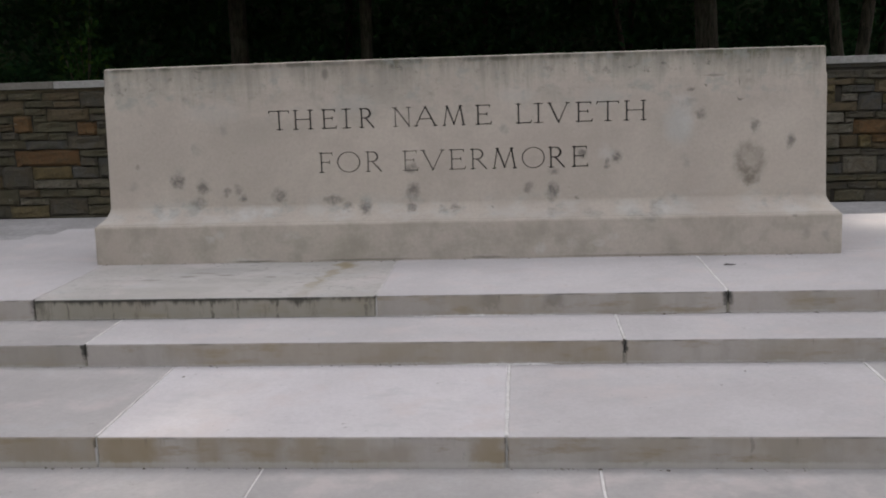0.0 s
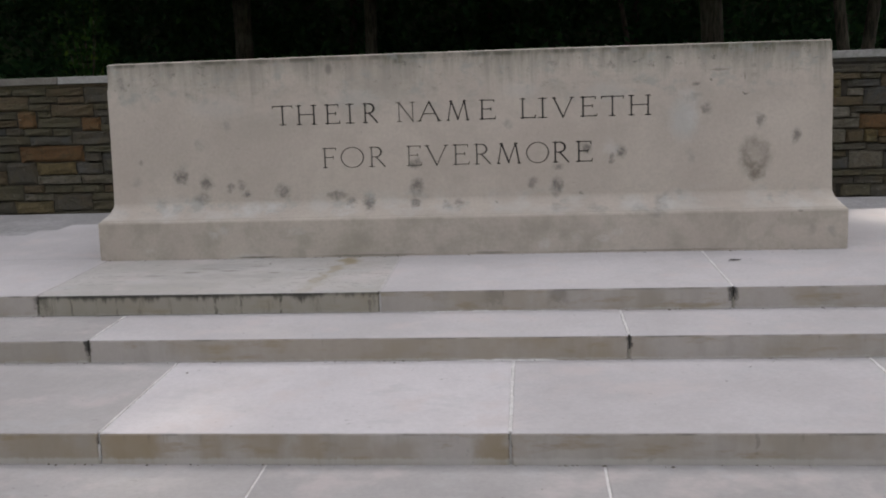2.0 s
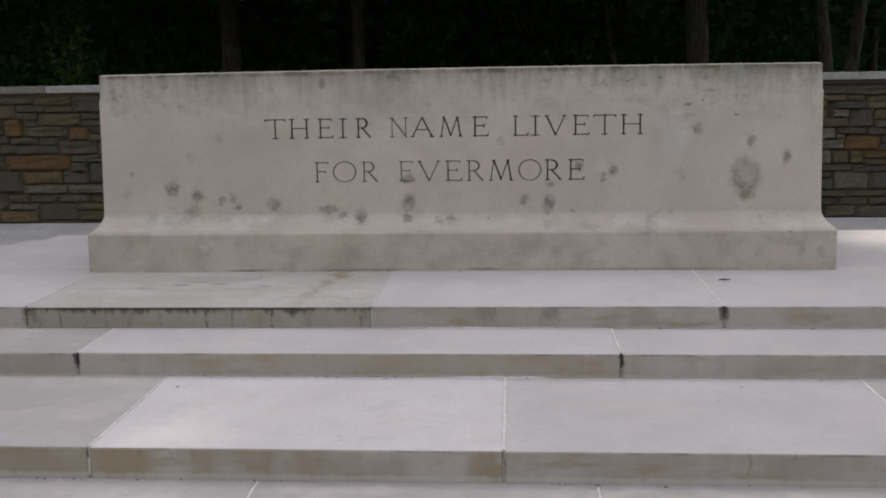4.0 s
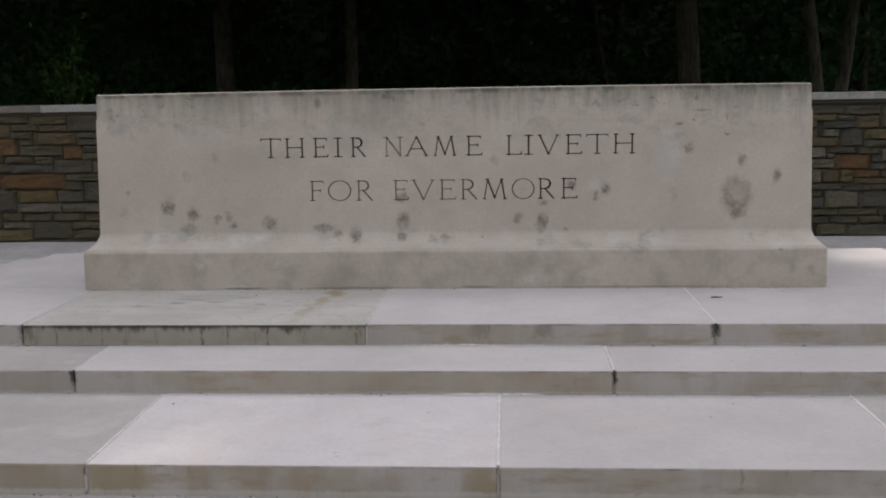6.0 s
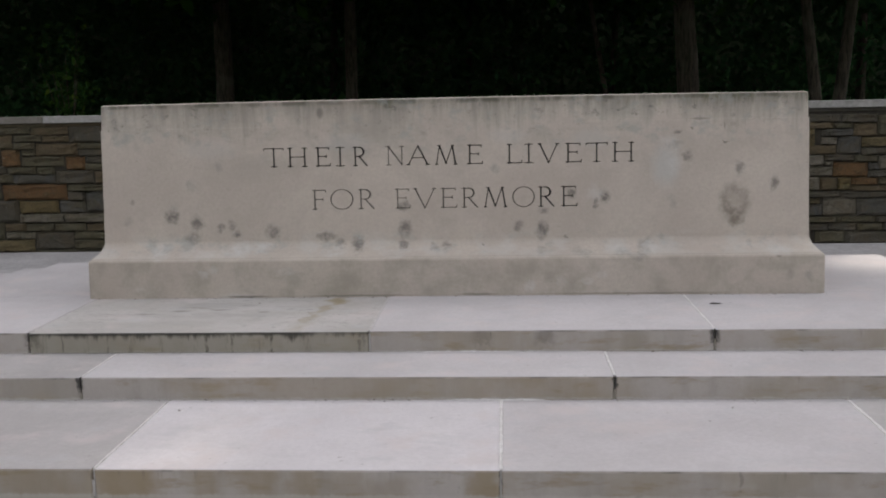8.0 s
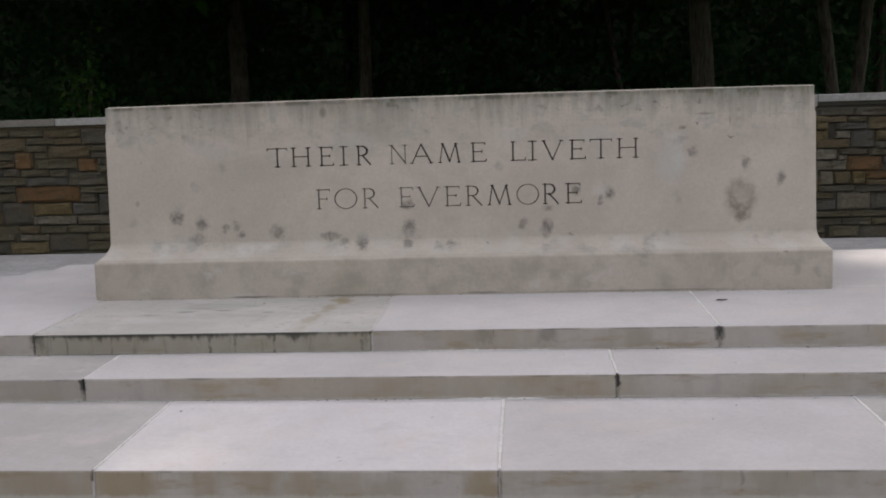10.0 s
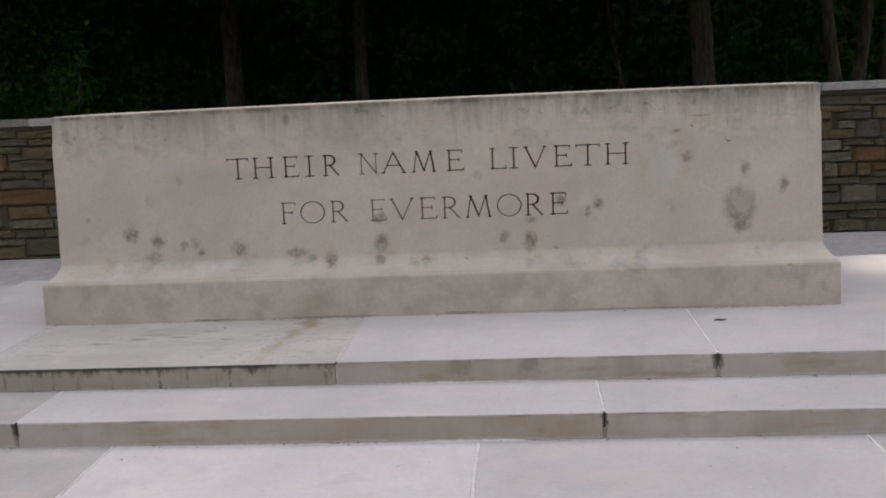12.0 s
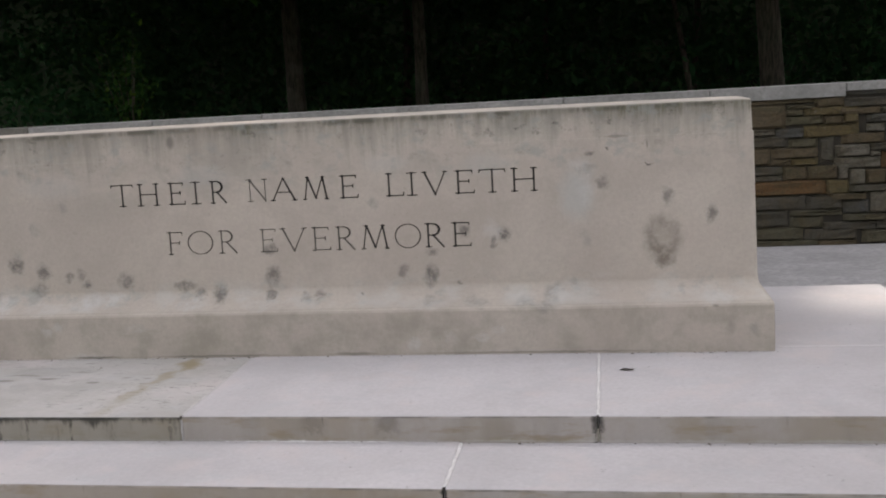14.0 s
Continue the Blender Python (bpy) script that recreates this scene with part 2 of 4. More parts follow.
    scour = calc(t, "MULTIPLY", low, band(t, noise_of(t, scaled(t, p, (4, 1, 9)), 1.3, 5, 0.6), 0.46, 0.62))
    col = mix(t, calc(t, "MULTIPLY", scour, 0.36), col, (0.54, 0.535, 0.51))
    foot = calc(t, "MULTIPLY", band(t, z, 0.472, 0.452), band(t, noise_of(t, p, 7, 5, 0.6), 0.40, 0.7))
    col = mix(t, calc(t, "MULTIPLY", foot, 0.5), col, (0.27, 0.25, 0.20))
    film = calc(t, "MULTIPLY", calc(t, "MAXIMUM", blotches(t, wob, PALE_FILM), blotches(t, wob, PLINTH_FILM)), band(t, noise_of(t, p, 24, 6, 0.75), 0.38, 0.58, 0.12, 0.52))
    col = mix(t, film, col, (0.575, 0.57, 0.55))
    col = mix(t, calc(t, "MULTIPLY", blotches(t, wobbled(t, p, 30, 0.012), DARK_SPECKS_FOOT_SHADE), 0.8), col, (0.12, 0.115, 0.10))
    t.links.new(col, s.inputs["Base Color"])
    s.inputs["Roughness"].default_value = 0.88
    relief(t, s, height, 0.35, 0.004)
    return m


# black grime where joints meet the nosings: along, across, radii, strength
GRIME = [(-1.745, -0.757, 0.036, 0.05, 1.0), (-0.318, -0.757, 0.008, 0.03, 0.7), (1.13, -0.757, 0.022, 0.03, 1.0),
         (-1.383, -1.13, 0.015, 0.03, 1.0), (0.684, -1.13, 0.010, 0.03, 1.0), (0.257, -1.85, 0.006, 0.02, 0.8),
         (-1.03, -1.85, 0.007, 0.02, 0.5), (0.175, -0.757, 0.05, 0.03, 0.3), (0.436, -0.757, 0.045, 0.02, 0.35), (0.985, -1.85, 0.006, 0.02, 0.3)]



def slab_material(name, light, dark, stained=0.0):
    m, t, s = material(name)
    p, col, height = limestone(t, light, dark, 0.07)
    sep = t.nodes.new("ShaderNodeSeparateXYZ")
    t.links.new(p, sep.inputs[0])
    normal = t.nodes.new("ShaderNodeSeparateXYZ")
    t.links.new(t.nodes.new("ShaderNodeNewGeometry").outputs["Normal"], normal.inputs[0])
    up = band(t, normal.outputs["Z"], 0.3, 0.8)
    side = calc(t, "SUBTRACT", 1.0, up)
    # riser shade put into the colour, with ochre wash and drips; treads stay pale
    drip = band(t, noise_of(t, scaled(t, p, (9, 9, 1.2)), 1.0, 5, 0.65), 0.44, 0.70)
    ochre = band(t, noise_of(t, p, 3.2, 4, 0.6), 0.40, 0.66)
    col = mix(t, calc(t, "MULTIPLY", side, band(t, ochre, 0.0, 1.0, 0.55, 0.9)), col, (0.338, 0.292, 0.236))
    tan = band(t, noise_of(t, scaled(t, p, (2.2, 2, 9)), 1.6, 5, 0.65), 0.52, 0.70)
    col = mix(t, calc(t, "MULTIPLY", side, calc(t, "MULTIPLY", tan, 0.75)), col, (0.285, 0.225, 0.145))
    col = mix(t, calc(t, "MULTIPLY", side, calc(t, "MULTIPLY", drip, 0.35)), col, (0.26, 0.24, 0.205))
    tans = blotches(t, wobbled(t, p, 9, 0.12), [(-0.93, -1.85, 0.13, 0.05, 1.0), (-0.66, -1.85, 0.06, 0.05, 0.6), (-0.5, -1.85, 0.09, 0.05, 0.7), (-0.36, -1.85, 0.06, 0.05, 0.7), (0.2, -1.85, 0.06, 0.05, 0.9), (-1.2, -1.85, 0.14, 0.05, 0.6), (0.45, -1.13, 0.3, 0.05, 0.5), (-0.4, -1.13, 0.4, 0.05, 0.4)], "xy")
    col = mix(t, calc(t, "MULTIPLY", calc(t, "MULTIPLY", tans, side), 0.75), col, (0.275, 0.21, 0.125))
    # short black drips under the nosing
    fall = calc(t, "FRACT", calc(t, "MULTIPLY", calc(t, "MAXIMUM", calc(t, "SUBTRACT", sep.outputs["Z"], 0.0015), 0.0), 1 / 0.09))
    thin = band(t, noise_of(t, scaled(t, p, (38, 3, 2)), 1.0, 4, 0.7), 0.57, 0.68)
    where = band(t, noise_of(t, scaled(t, p, (1.6, 5, 1)), 1.0, 3, 0.6), 0.50, 0.66)
    specks = calc(t, "MULTIPLY", calc(t, "MULTIPLY", thin, where), band(t, fall, 0.45, 0.95))
    col = mix(t, calc(t, "MULTIPLY", specks, calc(t, "MULTIPLY", side, 0.75)), col, (0.07, 0.065, 0.055))
    # a dirty line along the arrises
    arris = calc(t, "MULTIPLY", band(t, normal.outputs["Z"], 0.15, 0.4), band(t, normal.outputs["Z"], 0.95, 0.75))
    col = mix(t, calc(t, "MULTIPLY", arris, band(t, noise_of(t, p, 6, 5, 0.7), 0.42, 0.68, 0.1, 0.85)), col, (0.13, 0.12, 0.10))
    wob = wobbled(t, p, 34, 0.035)
    reach = calc(t, "ADD", fall, calc(t, "MULTIPLY", calc(t, "SUBTRACT", noise_of(t, p, 45, 4, 0.7), 0.5), 1.6))
    grime = calc(t, "MULTIPLY", blotches(t, wob, GRIME, "xy"), calc(t, "MULTIPLY", band(t, side, 0.05, 0.5), band(t, reach, 0.18, 0.6, 0.1, 1.0)))
    col = mix(t, calc(t, "MULTIPLY", grime, 0.9), col, (0.03, 0.03, 0.027))
    # lime crumbs at the foot of the riser, pits and faint tints on the tread
    foot = calc(t, "MULTIPLY", side, band(t, calc(t, "ADD", fall, calc(t, "MULTIPLY", noise_of(t, scaled(t, p, (14, 14, 1)), 1.0, 5, 0.7), 0.35)), 0.30, 0.16))
    col = mix(t, calc(t, "MULTIPLY", foot, 0.6), col, (0.50, 0.48, 0.45))
    pits = band(t, noise_of(t, p, 30, 3, 0.6), 0.70, 0.755)
    col = mix(t, calc(t, "MULTIPLY", calc(t, "MULTIPLY", pits, up), 0.55), col, (0.20, 0.185, 0.165))
    pink = band(t, noise_of(t, p, 4.3, 4, 0.6), 0.50, 0.70)
    col = mix(t, calc(t, "MULTIPLY", calc(t, "MULTIPLY", pink, up), 0.5), col, (0.55, 0.49, 0.475))
    cool = band(t, noise_of(t, scaled(t, p, (1, 1.6, 1)), 6.1, 4, 0.6), 0.54, 0.72)
    col = mix(t, calc(t, "MULTIPLY", calc(t, "MULTIPLY", cool, up), 0.45), col, (0.44, 0.44, 0.445))
    crumbs = band(t, noise_of(t, scaled(t, p, (1, 2.2, 1)), 11, 5, 0.75), 0.635, 0.72)
    col = mix(t, calc(t, "MULTIPLY", crumbs, 0.42), col, (0.25, 0.235, 0.21))
    if stained:
        film = band(t, noise_of(t, scaled(t, p, (1.5, 3.2, 1)), 2.2, 6, 0.65, 0.6), 0.40, 0.66)
        col = mix(t, calc(t, "MULTIPLY", film, 0.3), col, (0.34, 0.32, 0.275))
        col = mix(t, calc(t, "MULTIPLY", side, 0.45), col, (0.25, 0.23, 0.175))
        drops = noise_of(t, scaled(t, p, (22, 2, 1.5)), 1.0, 6, 0.75)
        groups = noise_of(t, scaled(t, p, (3.2, 1, 1)), 1.0, 3, 0.6)
        hang = calc(t, "ADD", fall, calc(t, "MULTIPLY", calc(t, "SUBTRACT", drops, 0.5), 1.5))
        hang = calc(t, "ADD", hang, calc(t, "MULTIPLY", calc(t, "SUBTRACT", groups, 0.5), 0.9))
        black = calc(t, "MULTIPLY", side, band(t, hang, 0.66, 1.0))
        col = mix(t, calc(t, "MULTIPLY", black, 0.9), col, (0.045, 0.042, 0.033))
        lip = calc(t, "MULTIPLY", side, band(t, fall, 0.78, 0.90))
        col = mix(t, calc(t, "MULTIPLY", lip, band(t, groups, 0.35, 0.55, 0.35, 0.95)), col, (0.03, 0.029, 0.024))
        lines = band(t, noise_of(t, scaled(t, wobbled(t, p, 30, 0.012), (24, 3, 3.5)), 1.0, 5, 0.75), 0.54, 0.72)
        col = mix(t, calc(t, "MULTIPLY", calc(t, "MULTIPLY", lines, side), 0.55), col, (0.11, 0.10, 0.075))
        scratch = band(t, noise_of(t, scaled(t, p, (5, 16, 1)), 3.4, 7, 0.78, 0.6), 0.55, 0.63)
        col = mix(t, calc(t, "MULTIPLY", calc(t, "MULTIPLY", scratch, up), band(t, noise_of(t, p, 2.5, 3, 0.6), 0.38, 0.6, 0.1, 0.8)), col, (0.16, 0.155, 0.135))
        cracks = blotches(t, wobbled(t, p, 34, 0.022), [(-0.99, -0.757, 0.007, 0.03, 1.0), (-0.88, -0.757, 0.005, 0.03, 0.8), (-0.712, -0.757, 0.007, 0.03, 1.0), (-1.616, -0.757, 0.005, 0.03, 0.8), (-1.418, -0.757, 0.005, 0.03, 0.5), (-0.335, -0.757, 0.008, 0.03, 0.7)], "xy")
        col = mix(t, calc(t, "MULTIPLY", calc(t, "MULTIPLY", cracks, side), calc(t, "MULTIPLY", 0.75, band(t, noise_of(t, p, 40, 4, 0.7), 0.36, 0.6, 0.1, 1.0))), col, (0.05, 0.047, 0.036))
        scores = blotches(t, wobbled(t, p, 16, 0.06), [(-1.06, -0.308, 0.06, 0.012, 1.0), (-1.24, -0.335, 0.05, 0.018, 0.8), (-1.2, -0.265, 0.08, 0.012, 0.7), (-0.834, -0.36, 0.03, 0.012, 0.8), (-1.38, -0.40, 0.05, 0.014, 0.6), (-0.95, -0.22, 0.06, 0.01, 0.6), (-0.72, -0.30, 0.03, 0.01, 0.5)], "xy")
        col = mix(t, calc(t, "MULTIPLY", calc(t, "MULTIPLY", scores, up), 0.75), col, (0.13, 0.125, 0.105))
        rust = blotches(t, wobbled(t, p, 12, 0.12), [(-0.53, -0.13, 0.05, 0.10, 0.9), (-0.57, -0.30, 0.04, 0.10, 0.6), (-0.60, -0.5, 0.04, 0.14, 0.45), (-0.62, -0.68, 0.04, 0.1, 0.3)], "xy")
        col = mix(t, calc(t, "MULTIPLY", calc(t, "MULTIPLY", rust, up), 0.8), col, (0.24, 0.185, 0.075))
        smear = blotches(t, wobbled(t, p, 7, 0.2), [(-1.1, -0.22, 0.22, 0.07, 0.7), (-0.95, -0.42, 0.3, 0.05, 0.5), (-1.4, -0.42, 0.25, 0.06, 0.5), (-1.25, -0.6, 0.3, 0.06, 0.4)], "xy")
        col = mix(t, calc(t, "MULTIPLY", calc(t, "MULTIPLY", smear, up), 0.4), col, (0.23, 0.22, 0.20))
    t.links.new(col, s.inputs["Base Color"])
    s.inputs["Roughness"].default_value = 0.8
    relief(t, s, height, 0.3, 0.003)
    return m


def plain_material(name, light, dark, scale=8.0, rough=0.9, bump=0.3, distance=0.006):
    m, t, s = material(name)
    p = position(t)
    n = noise_of(t, p, scale, 6, 0.65, 0.3)
    fine = noise_of(t, p, scale * 9, 5, 0.7)
    col = mix(t, band(t, n, 0.32, 0.68), dark, light)
    col = mix(t, band(t, fine, 0.35, 0.7, 0.0, 0.5), col, tuple(c * 0.6 for c in dark))
    t.links.new(col, s.inputs["Base Color"])
    s.inputs["Roughness"].default_value = rough
    relief(t, s, fine, bump, distance)
    return m


def ramp(tree, value, stops):
    n = tree.nodes.new("ShaderNodeValToRGB")
    n.color_ramp.interpolation = "LINEAR"
    els = n.color_ramp.elements
    while len(els) < len(stops):
        els.new(0.5)
    for e, (at, c) in zip(els, stops):
        e.position, e.color = at, (*c, 1)
    tree.links.new(value, n.inputs[0])
    return n.outputs[0]


def rubble_material(name, stops, island=False):
    m, t, s = material(name)
    p = position(t)
    if island:
        pick = t.nodes.new("ShaderNodeNewGeometry").outputs["Random Per Island"]
    else:
        pick = random_of(t)
    col = ramp(t, pick, stops)
    cloud = band(t, noise_of(t, p, 7, 6, 0.65, 0.5), 0.38, 0.7)
    col = mix(t, calc(t, "MULTIPLY", cloud, 0.5), col, (0.090, 0.064, 0.026))
    moss = band(t, noise_of(t, scaled(t, p, (1, 1, 1.8)), 5.2, 5, 0.65, 0.4), 0.50, 0.68)
    col = mix(t, calc(t, "MULTIPLY", moss, 0.45), col, (0.055, 0.056, 0.024))
    fine = noise_of(t, scaled(t, p, (1, 1, 2.2)), 38, 6, 0.7)
    col = mix(t, band(t, fine, 0.42, 0.70, 0.0, 0.6), col, (0.030, 0.026, 0.018))
    lichen = band(t, noise_of(t, p, 17, 4, 0.6), 0.66, 0.74, 0.0, 0.45)
    col = mix(t, lichen, col, (0.22, 0.21, 0.17))
    t.links.new(col, s.inputs["Base Color"])
    s.inputs["Roughness"].default_value = 0.9
    relief(t, s, calc(t, "ADD", fine, calc(t, "MULTIPLY", cloud, 0.8)), 0.9, 0.02)
    return m


def leaf_material(name, stops, thin=0.0):
    m, t, s = material(name)
    pick = t.nodes.new("ShaderNodeNewGeometry").outputs["Random Per Island"]
    t.links.new(ramp(t, pick, stops), s.inputs["Base Color"])
    s.inputs["Roughness"].default_value = 0.85
    s.inputs["Specular IOR Level"].default_value = 0.12
    if thin:
        through_leaf = t.nodes.new("ShaderNodeBsdfTranslucent")
        t.links.new(ramp(t, pick, stops), through_leaf.inputs["Color"])
        both = t.nodes.new("ShaderNodeMixShader")
        both.inputs[0].default_value = thin
        t.links.new(s.outputs[0], both.inputs[1])
        t.links.new(through_leaf.outputs[0], both.inputs[2])
        t.links.new(both.outputs[0], t.nodes["Material Output"].inputs["Surface"])
    return m


def bark_material():
    m, t, s = material("bark")
    p = position(t)
    ridge = noise_of(t, scaled(t, p, (16, 16, 2.2)), 1.0, 6, 0.65, 0.6)
    cloud = noise_of(t, p, 1.4, 4, 0.6)
    col = mix(t, band(t, ridge, 0.36, 0.64), (0.04, 0.035, 0.028), (0.135, 0.115, 0.09))
    col = mix(t, band(t, cloud, 0.45, 0.7, 0.0, 0.5), col, (0.14, 0.145, 0.11))
    t.links.new(col, s.inputs["Base Color"])
    s.inputs["Roughness"].default_value = 0.95
    relief(t, s, ridge, 0.9, 0.03)
    return m


BLOCK = block_material()
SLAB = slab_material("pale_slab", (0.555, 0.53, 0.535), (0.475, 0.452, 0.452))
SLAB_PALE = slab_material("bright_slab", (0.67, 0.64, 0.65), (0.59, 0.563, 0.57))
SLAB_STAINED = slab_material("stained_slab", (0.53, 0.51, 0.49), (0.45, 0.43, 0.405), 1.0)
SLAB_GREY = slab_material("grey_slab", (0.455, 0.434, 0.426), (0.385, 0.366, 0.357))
POINTING = plain_material("pointing", (0.78, 0.765, 0.75), (0.64, 0.62, 0.60), 20)
JOINT_BED = plain_material("mortar_bed", (0.56, 0.54, 0.525), (0.46, 0.44, 0.42), 20)
POINTING_DULL = plain_material("weathered_pointing", (0.36, 0.33, 0.28), (0.25, 0.23, 0.19), 20)
INCISED_WORN = plain_material("incised_worn", (0.19, 0.172, 0.15), (0.10, 0.092, 0.08), 14)
INCISED_FADED = plain_material("incised_faded", (0.19, 0.172, 0.15), (0.045, 0.042, 0.038), 9)
INCISED = plain_material("incised_dark", (0.045, 0.042, 0.038), (0.02, 0.019, 0.018), 9)
COPING = plain_material("coping_stone", (0.34, 0.33, 0.31), (0.24, 0.235, 0.22), 3)
COPING_BROWN = plain_material("coping_stone_brown", (0.20, 0.185, 0.16), (0.14, 0.13, 0.11), 3)
COPING_PALE = plain_material("coping_stone_pale", (0.36, 0.35, 0.33), (0.28, 0.27, 0.255), 3)
MORTAR = plain_material("dark_mortar", (0.045, 0.038, 0.026), (0.024, 0.02, 0.014), 14)
RUBBLE_STOPS = [(0.0, (0.075, 0.066, 0.045)), (0.18, (0.105, 0.086, 0.040)), (0.36, (0.050, 0.047, 0.042)), (0.55, (0.110, 0.075, 0.032)), (0.75, (0.150, 0.125, 0.085)), (0.88, (0.085, 0.075, 0.055)), (1.0, (0.060, 0.066, 0.066))]
RUBBLE = rubble_material("rubble_stone", RUBBLE_STOPS)
RUBBLE_JOINED = rubble_material("rubble_stone_joined", RUBBLE_STOPS, True)
RUBBLE_KINDS = {}
for kind, one, two in (("o", (0.070, 0.064, 0.040), (0.100, 0.088, 0.052)), ("b", (0.085, 0.062, 0.032), (0.115, 0.085, 0.048)), ("g", (0.062, 0.056, 0.042), (0.086, 0.077, 0.059)),
                       ("p", (0.135, 0.118, 0.088), (0.165, 0.150, 0.118)), ("u", (0.064, 0.064, 0.058), (0.088, 0.086, 0.076)), ("r", (0.125, 0.060, 0.019), (0.145, 0.078, 0.028)), ("y", (0.120, 0.085, 0.030), (0.135, 0.105, 0.050))):
    RUBBLE_KINDS[kind] = rubble_material("rubble_" + kind, [(0.0, one), (1.0, two)])
PAVING = plain_material("pale_paving", (0.47, 0.455, 0.45), (0.38, 0.365, 0.355), 2.5, 0.85, 0.2, 0.003)
EARTH = plain_material("leaf_litter", (0.085, 0.065, 0.04), (0.04, 0.032, 0.022), 5, 1.0, 0.8, 0.03)
GRIT = leaf_material("grit", [(0.0, (0.13, 0.115, 0.095)), (0.5, (0.24, 0.22, 0.19)), (0.75, (0.42, 0.40, 0.37)), (1.0, (0.55, 0.53, 0.50))])
BARK = bark_material()
LEAVES = leaf_material("woodland_leaves", [(0.0, (0.012, 0.046, 0.005)), (0.6, (0.024, 0.082, 0.009)), (1.0, (0.045, 0.13, 0.015))])
WOOD_LEAVES = leaf_material("undergrowth_leaves", [(0.0, (0.032, 0.105, 0.046)), (0.6, (0.05, 0.14, 0.062)), (1.0, (0.085, 0.19, 0.075))], 0.5)
SHRUB_LEAVES = leaf_material("shrub_leaves", [(0.0, (0.012, 0.04, 0.004)), (0.75, (0.03, 0.085, 0.014)), (0.93, (0.06, 0.13, 0.02)), (1.0, (0.13, 0.21, 0.03))])
DRY_LEAF = plain_material("dry_leaf", (0.05, 0.035, 0.025), (0.025, 0.02, 0.015), 60)


# ---- building helpers ----
def mesh_of(name, verts, faces, mat=None, smooth=False):
    me = bpy.data.meshes.new(name)
    me.from_pydata([tuple(v) for v in verts], [], [tuple(f) for f in faces])
    me.update()
    if mat:
        me.materials.append(mat)
    if smooth:
        me.polygons.foreach_set("use_smooth", [True] * len(me.polygons))
    return me


def part(name, me, parent, label="", at=None):
    ob = new(name, me)
    if at is not None:
        ob.matrix_basis = at
    ob.parent = parent
    if label:
        ob["label"] = label
    return ob


def box_mesh(name, x0, x1, y0, y1, z0, z1, mat, bevel=0.006, rough=0.0):
    """A block with rounded arrises, each corner moved a little."""
    bm = bmesh.new()
    bmesh.ops.create_cube(bm, size=1.0)
    for v in bm.verts:
        v.co = Vector((x0 if v.co.x < 0 else x1, y0 if v.co.y < 0 else y1, z0 if v.co.z < 0 else z1))
        if rough:
            v.co += Vector([random.uniform(-rough, rough) for _ in range(3)])
    if bevel:
        bmesh.ops.bevel(bm, geom=bm.edges[:], offset=bevel, segments=2 if bevel > 0.004 else 1, profile=0.5, affect="EDGES")
    me = bpy.data.meshes.new(name)
    bm.to_mesh(me)
    bm.free()
    me.materials.append(mat)
    return me


# ---- ground ----
GROUND = -0.29
ground = new("ground", mesh_of("ground", [(-400, -400, GROUND - 0.02), (400, -400, GROUND - 0.02), (400, 400, GROUND - 0.02), (-400, 400, GROUND - 0.02)], [(0, 1, 2, 3)], EARTH))
tagged(ground, "dark woodland floor of leaf litter under the trees", "ground", kind="structure")
pavement = new("pavement", box_mesh("pavement", -9, 9, -9, 5.28, GROUND - 0.1, GROUND, PAVING, 0.0))
tagged(pavement, "pale smooth stone paving between the steps and the wall", "pavement", kind="structure")

# ---- steps ----
STEPS = new("stone_steps")
tagged(STEPS, "three pale limestone steps of long slabs with weathered joints", "steps", kind="structure")
RISE, GAP = 0.09, 0.0045


def course(back, z1, x0, x1, y0, y1, ix0, ix1, iy0, iy1, cuts, stained=(), grey=(), bright=()):
    """One step all round: slabs from the outer rectangle to a little way under the next step; cuts are the joints of the front row."""
    z0, lap = z1 - RISE - 0.02, 0.06
    part("bedding", box_mesh("bedding", x0 + back, x1 - back, y0 + back, y1 - back, z0, z1 - 0.0025, JOINT_BED, 0.0), STEPS, "pale mortar bed between the slabs")
    xs = [x0, *cuts, x1]
    for i, (a, b) in enumerate(zip(xs, xs[1:])):
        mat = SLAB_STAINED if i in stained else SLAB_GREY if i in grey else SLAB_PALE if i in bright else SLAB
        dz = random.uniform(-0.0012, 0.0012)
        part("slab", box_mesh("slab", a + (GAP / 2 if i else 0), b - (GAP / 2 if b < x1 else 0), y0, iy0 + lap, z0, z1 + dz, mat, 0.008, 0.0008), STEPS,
             "stained slab with black drips along its edge" if i in stained else "")
    for a, b in ((x0, ix0 + lap), (ix1 - lap, x1)):
        n = max(1, round((y1 - iy0 - lap) / 1.1))
        for k in range(n):
            c, d = (iy0 + lap + (y1 - iy0 - lap) * j / n for j in (k, k + 1))
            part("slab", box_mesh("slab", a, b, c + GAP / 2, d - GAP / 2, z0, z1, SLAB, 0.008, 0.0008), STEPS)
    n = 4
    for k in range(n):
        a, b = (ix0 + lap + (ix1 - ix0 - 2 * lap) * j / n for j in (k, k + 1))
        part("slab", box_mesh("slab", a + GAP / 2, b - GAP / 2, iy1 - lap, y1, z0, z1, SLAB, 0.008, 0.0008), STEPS)


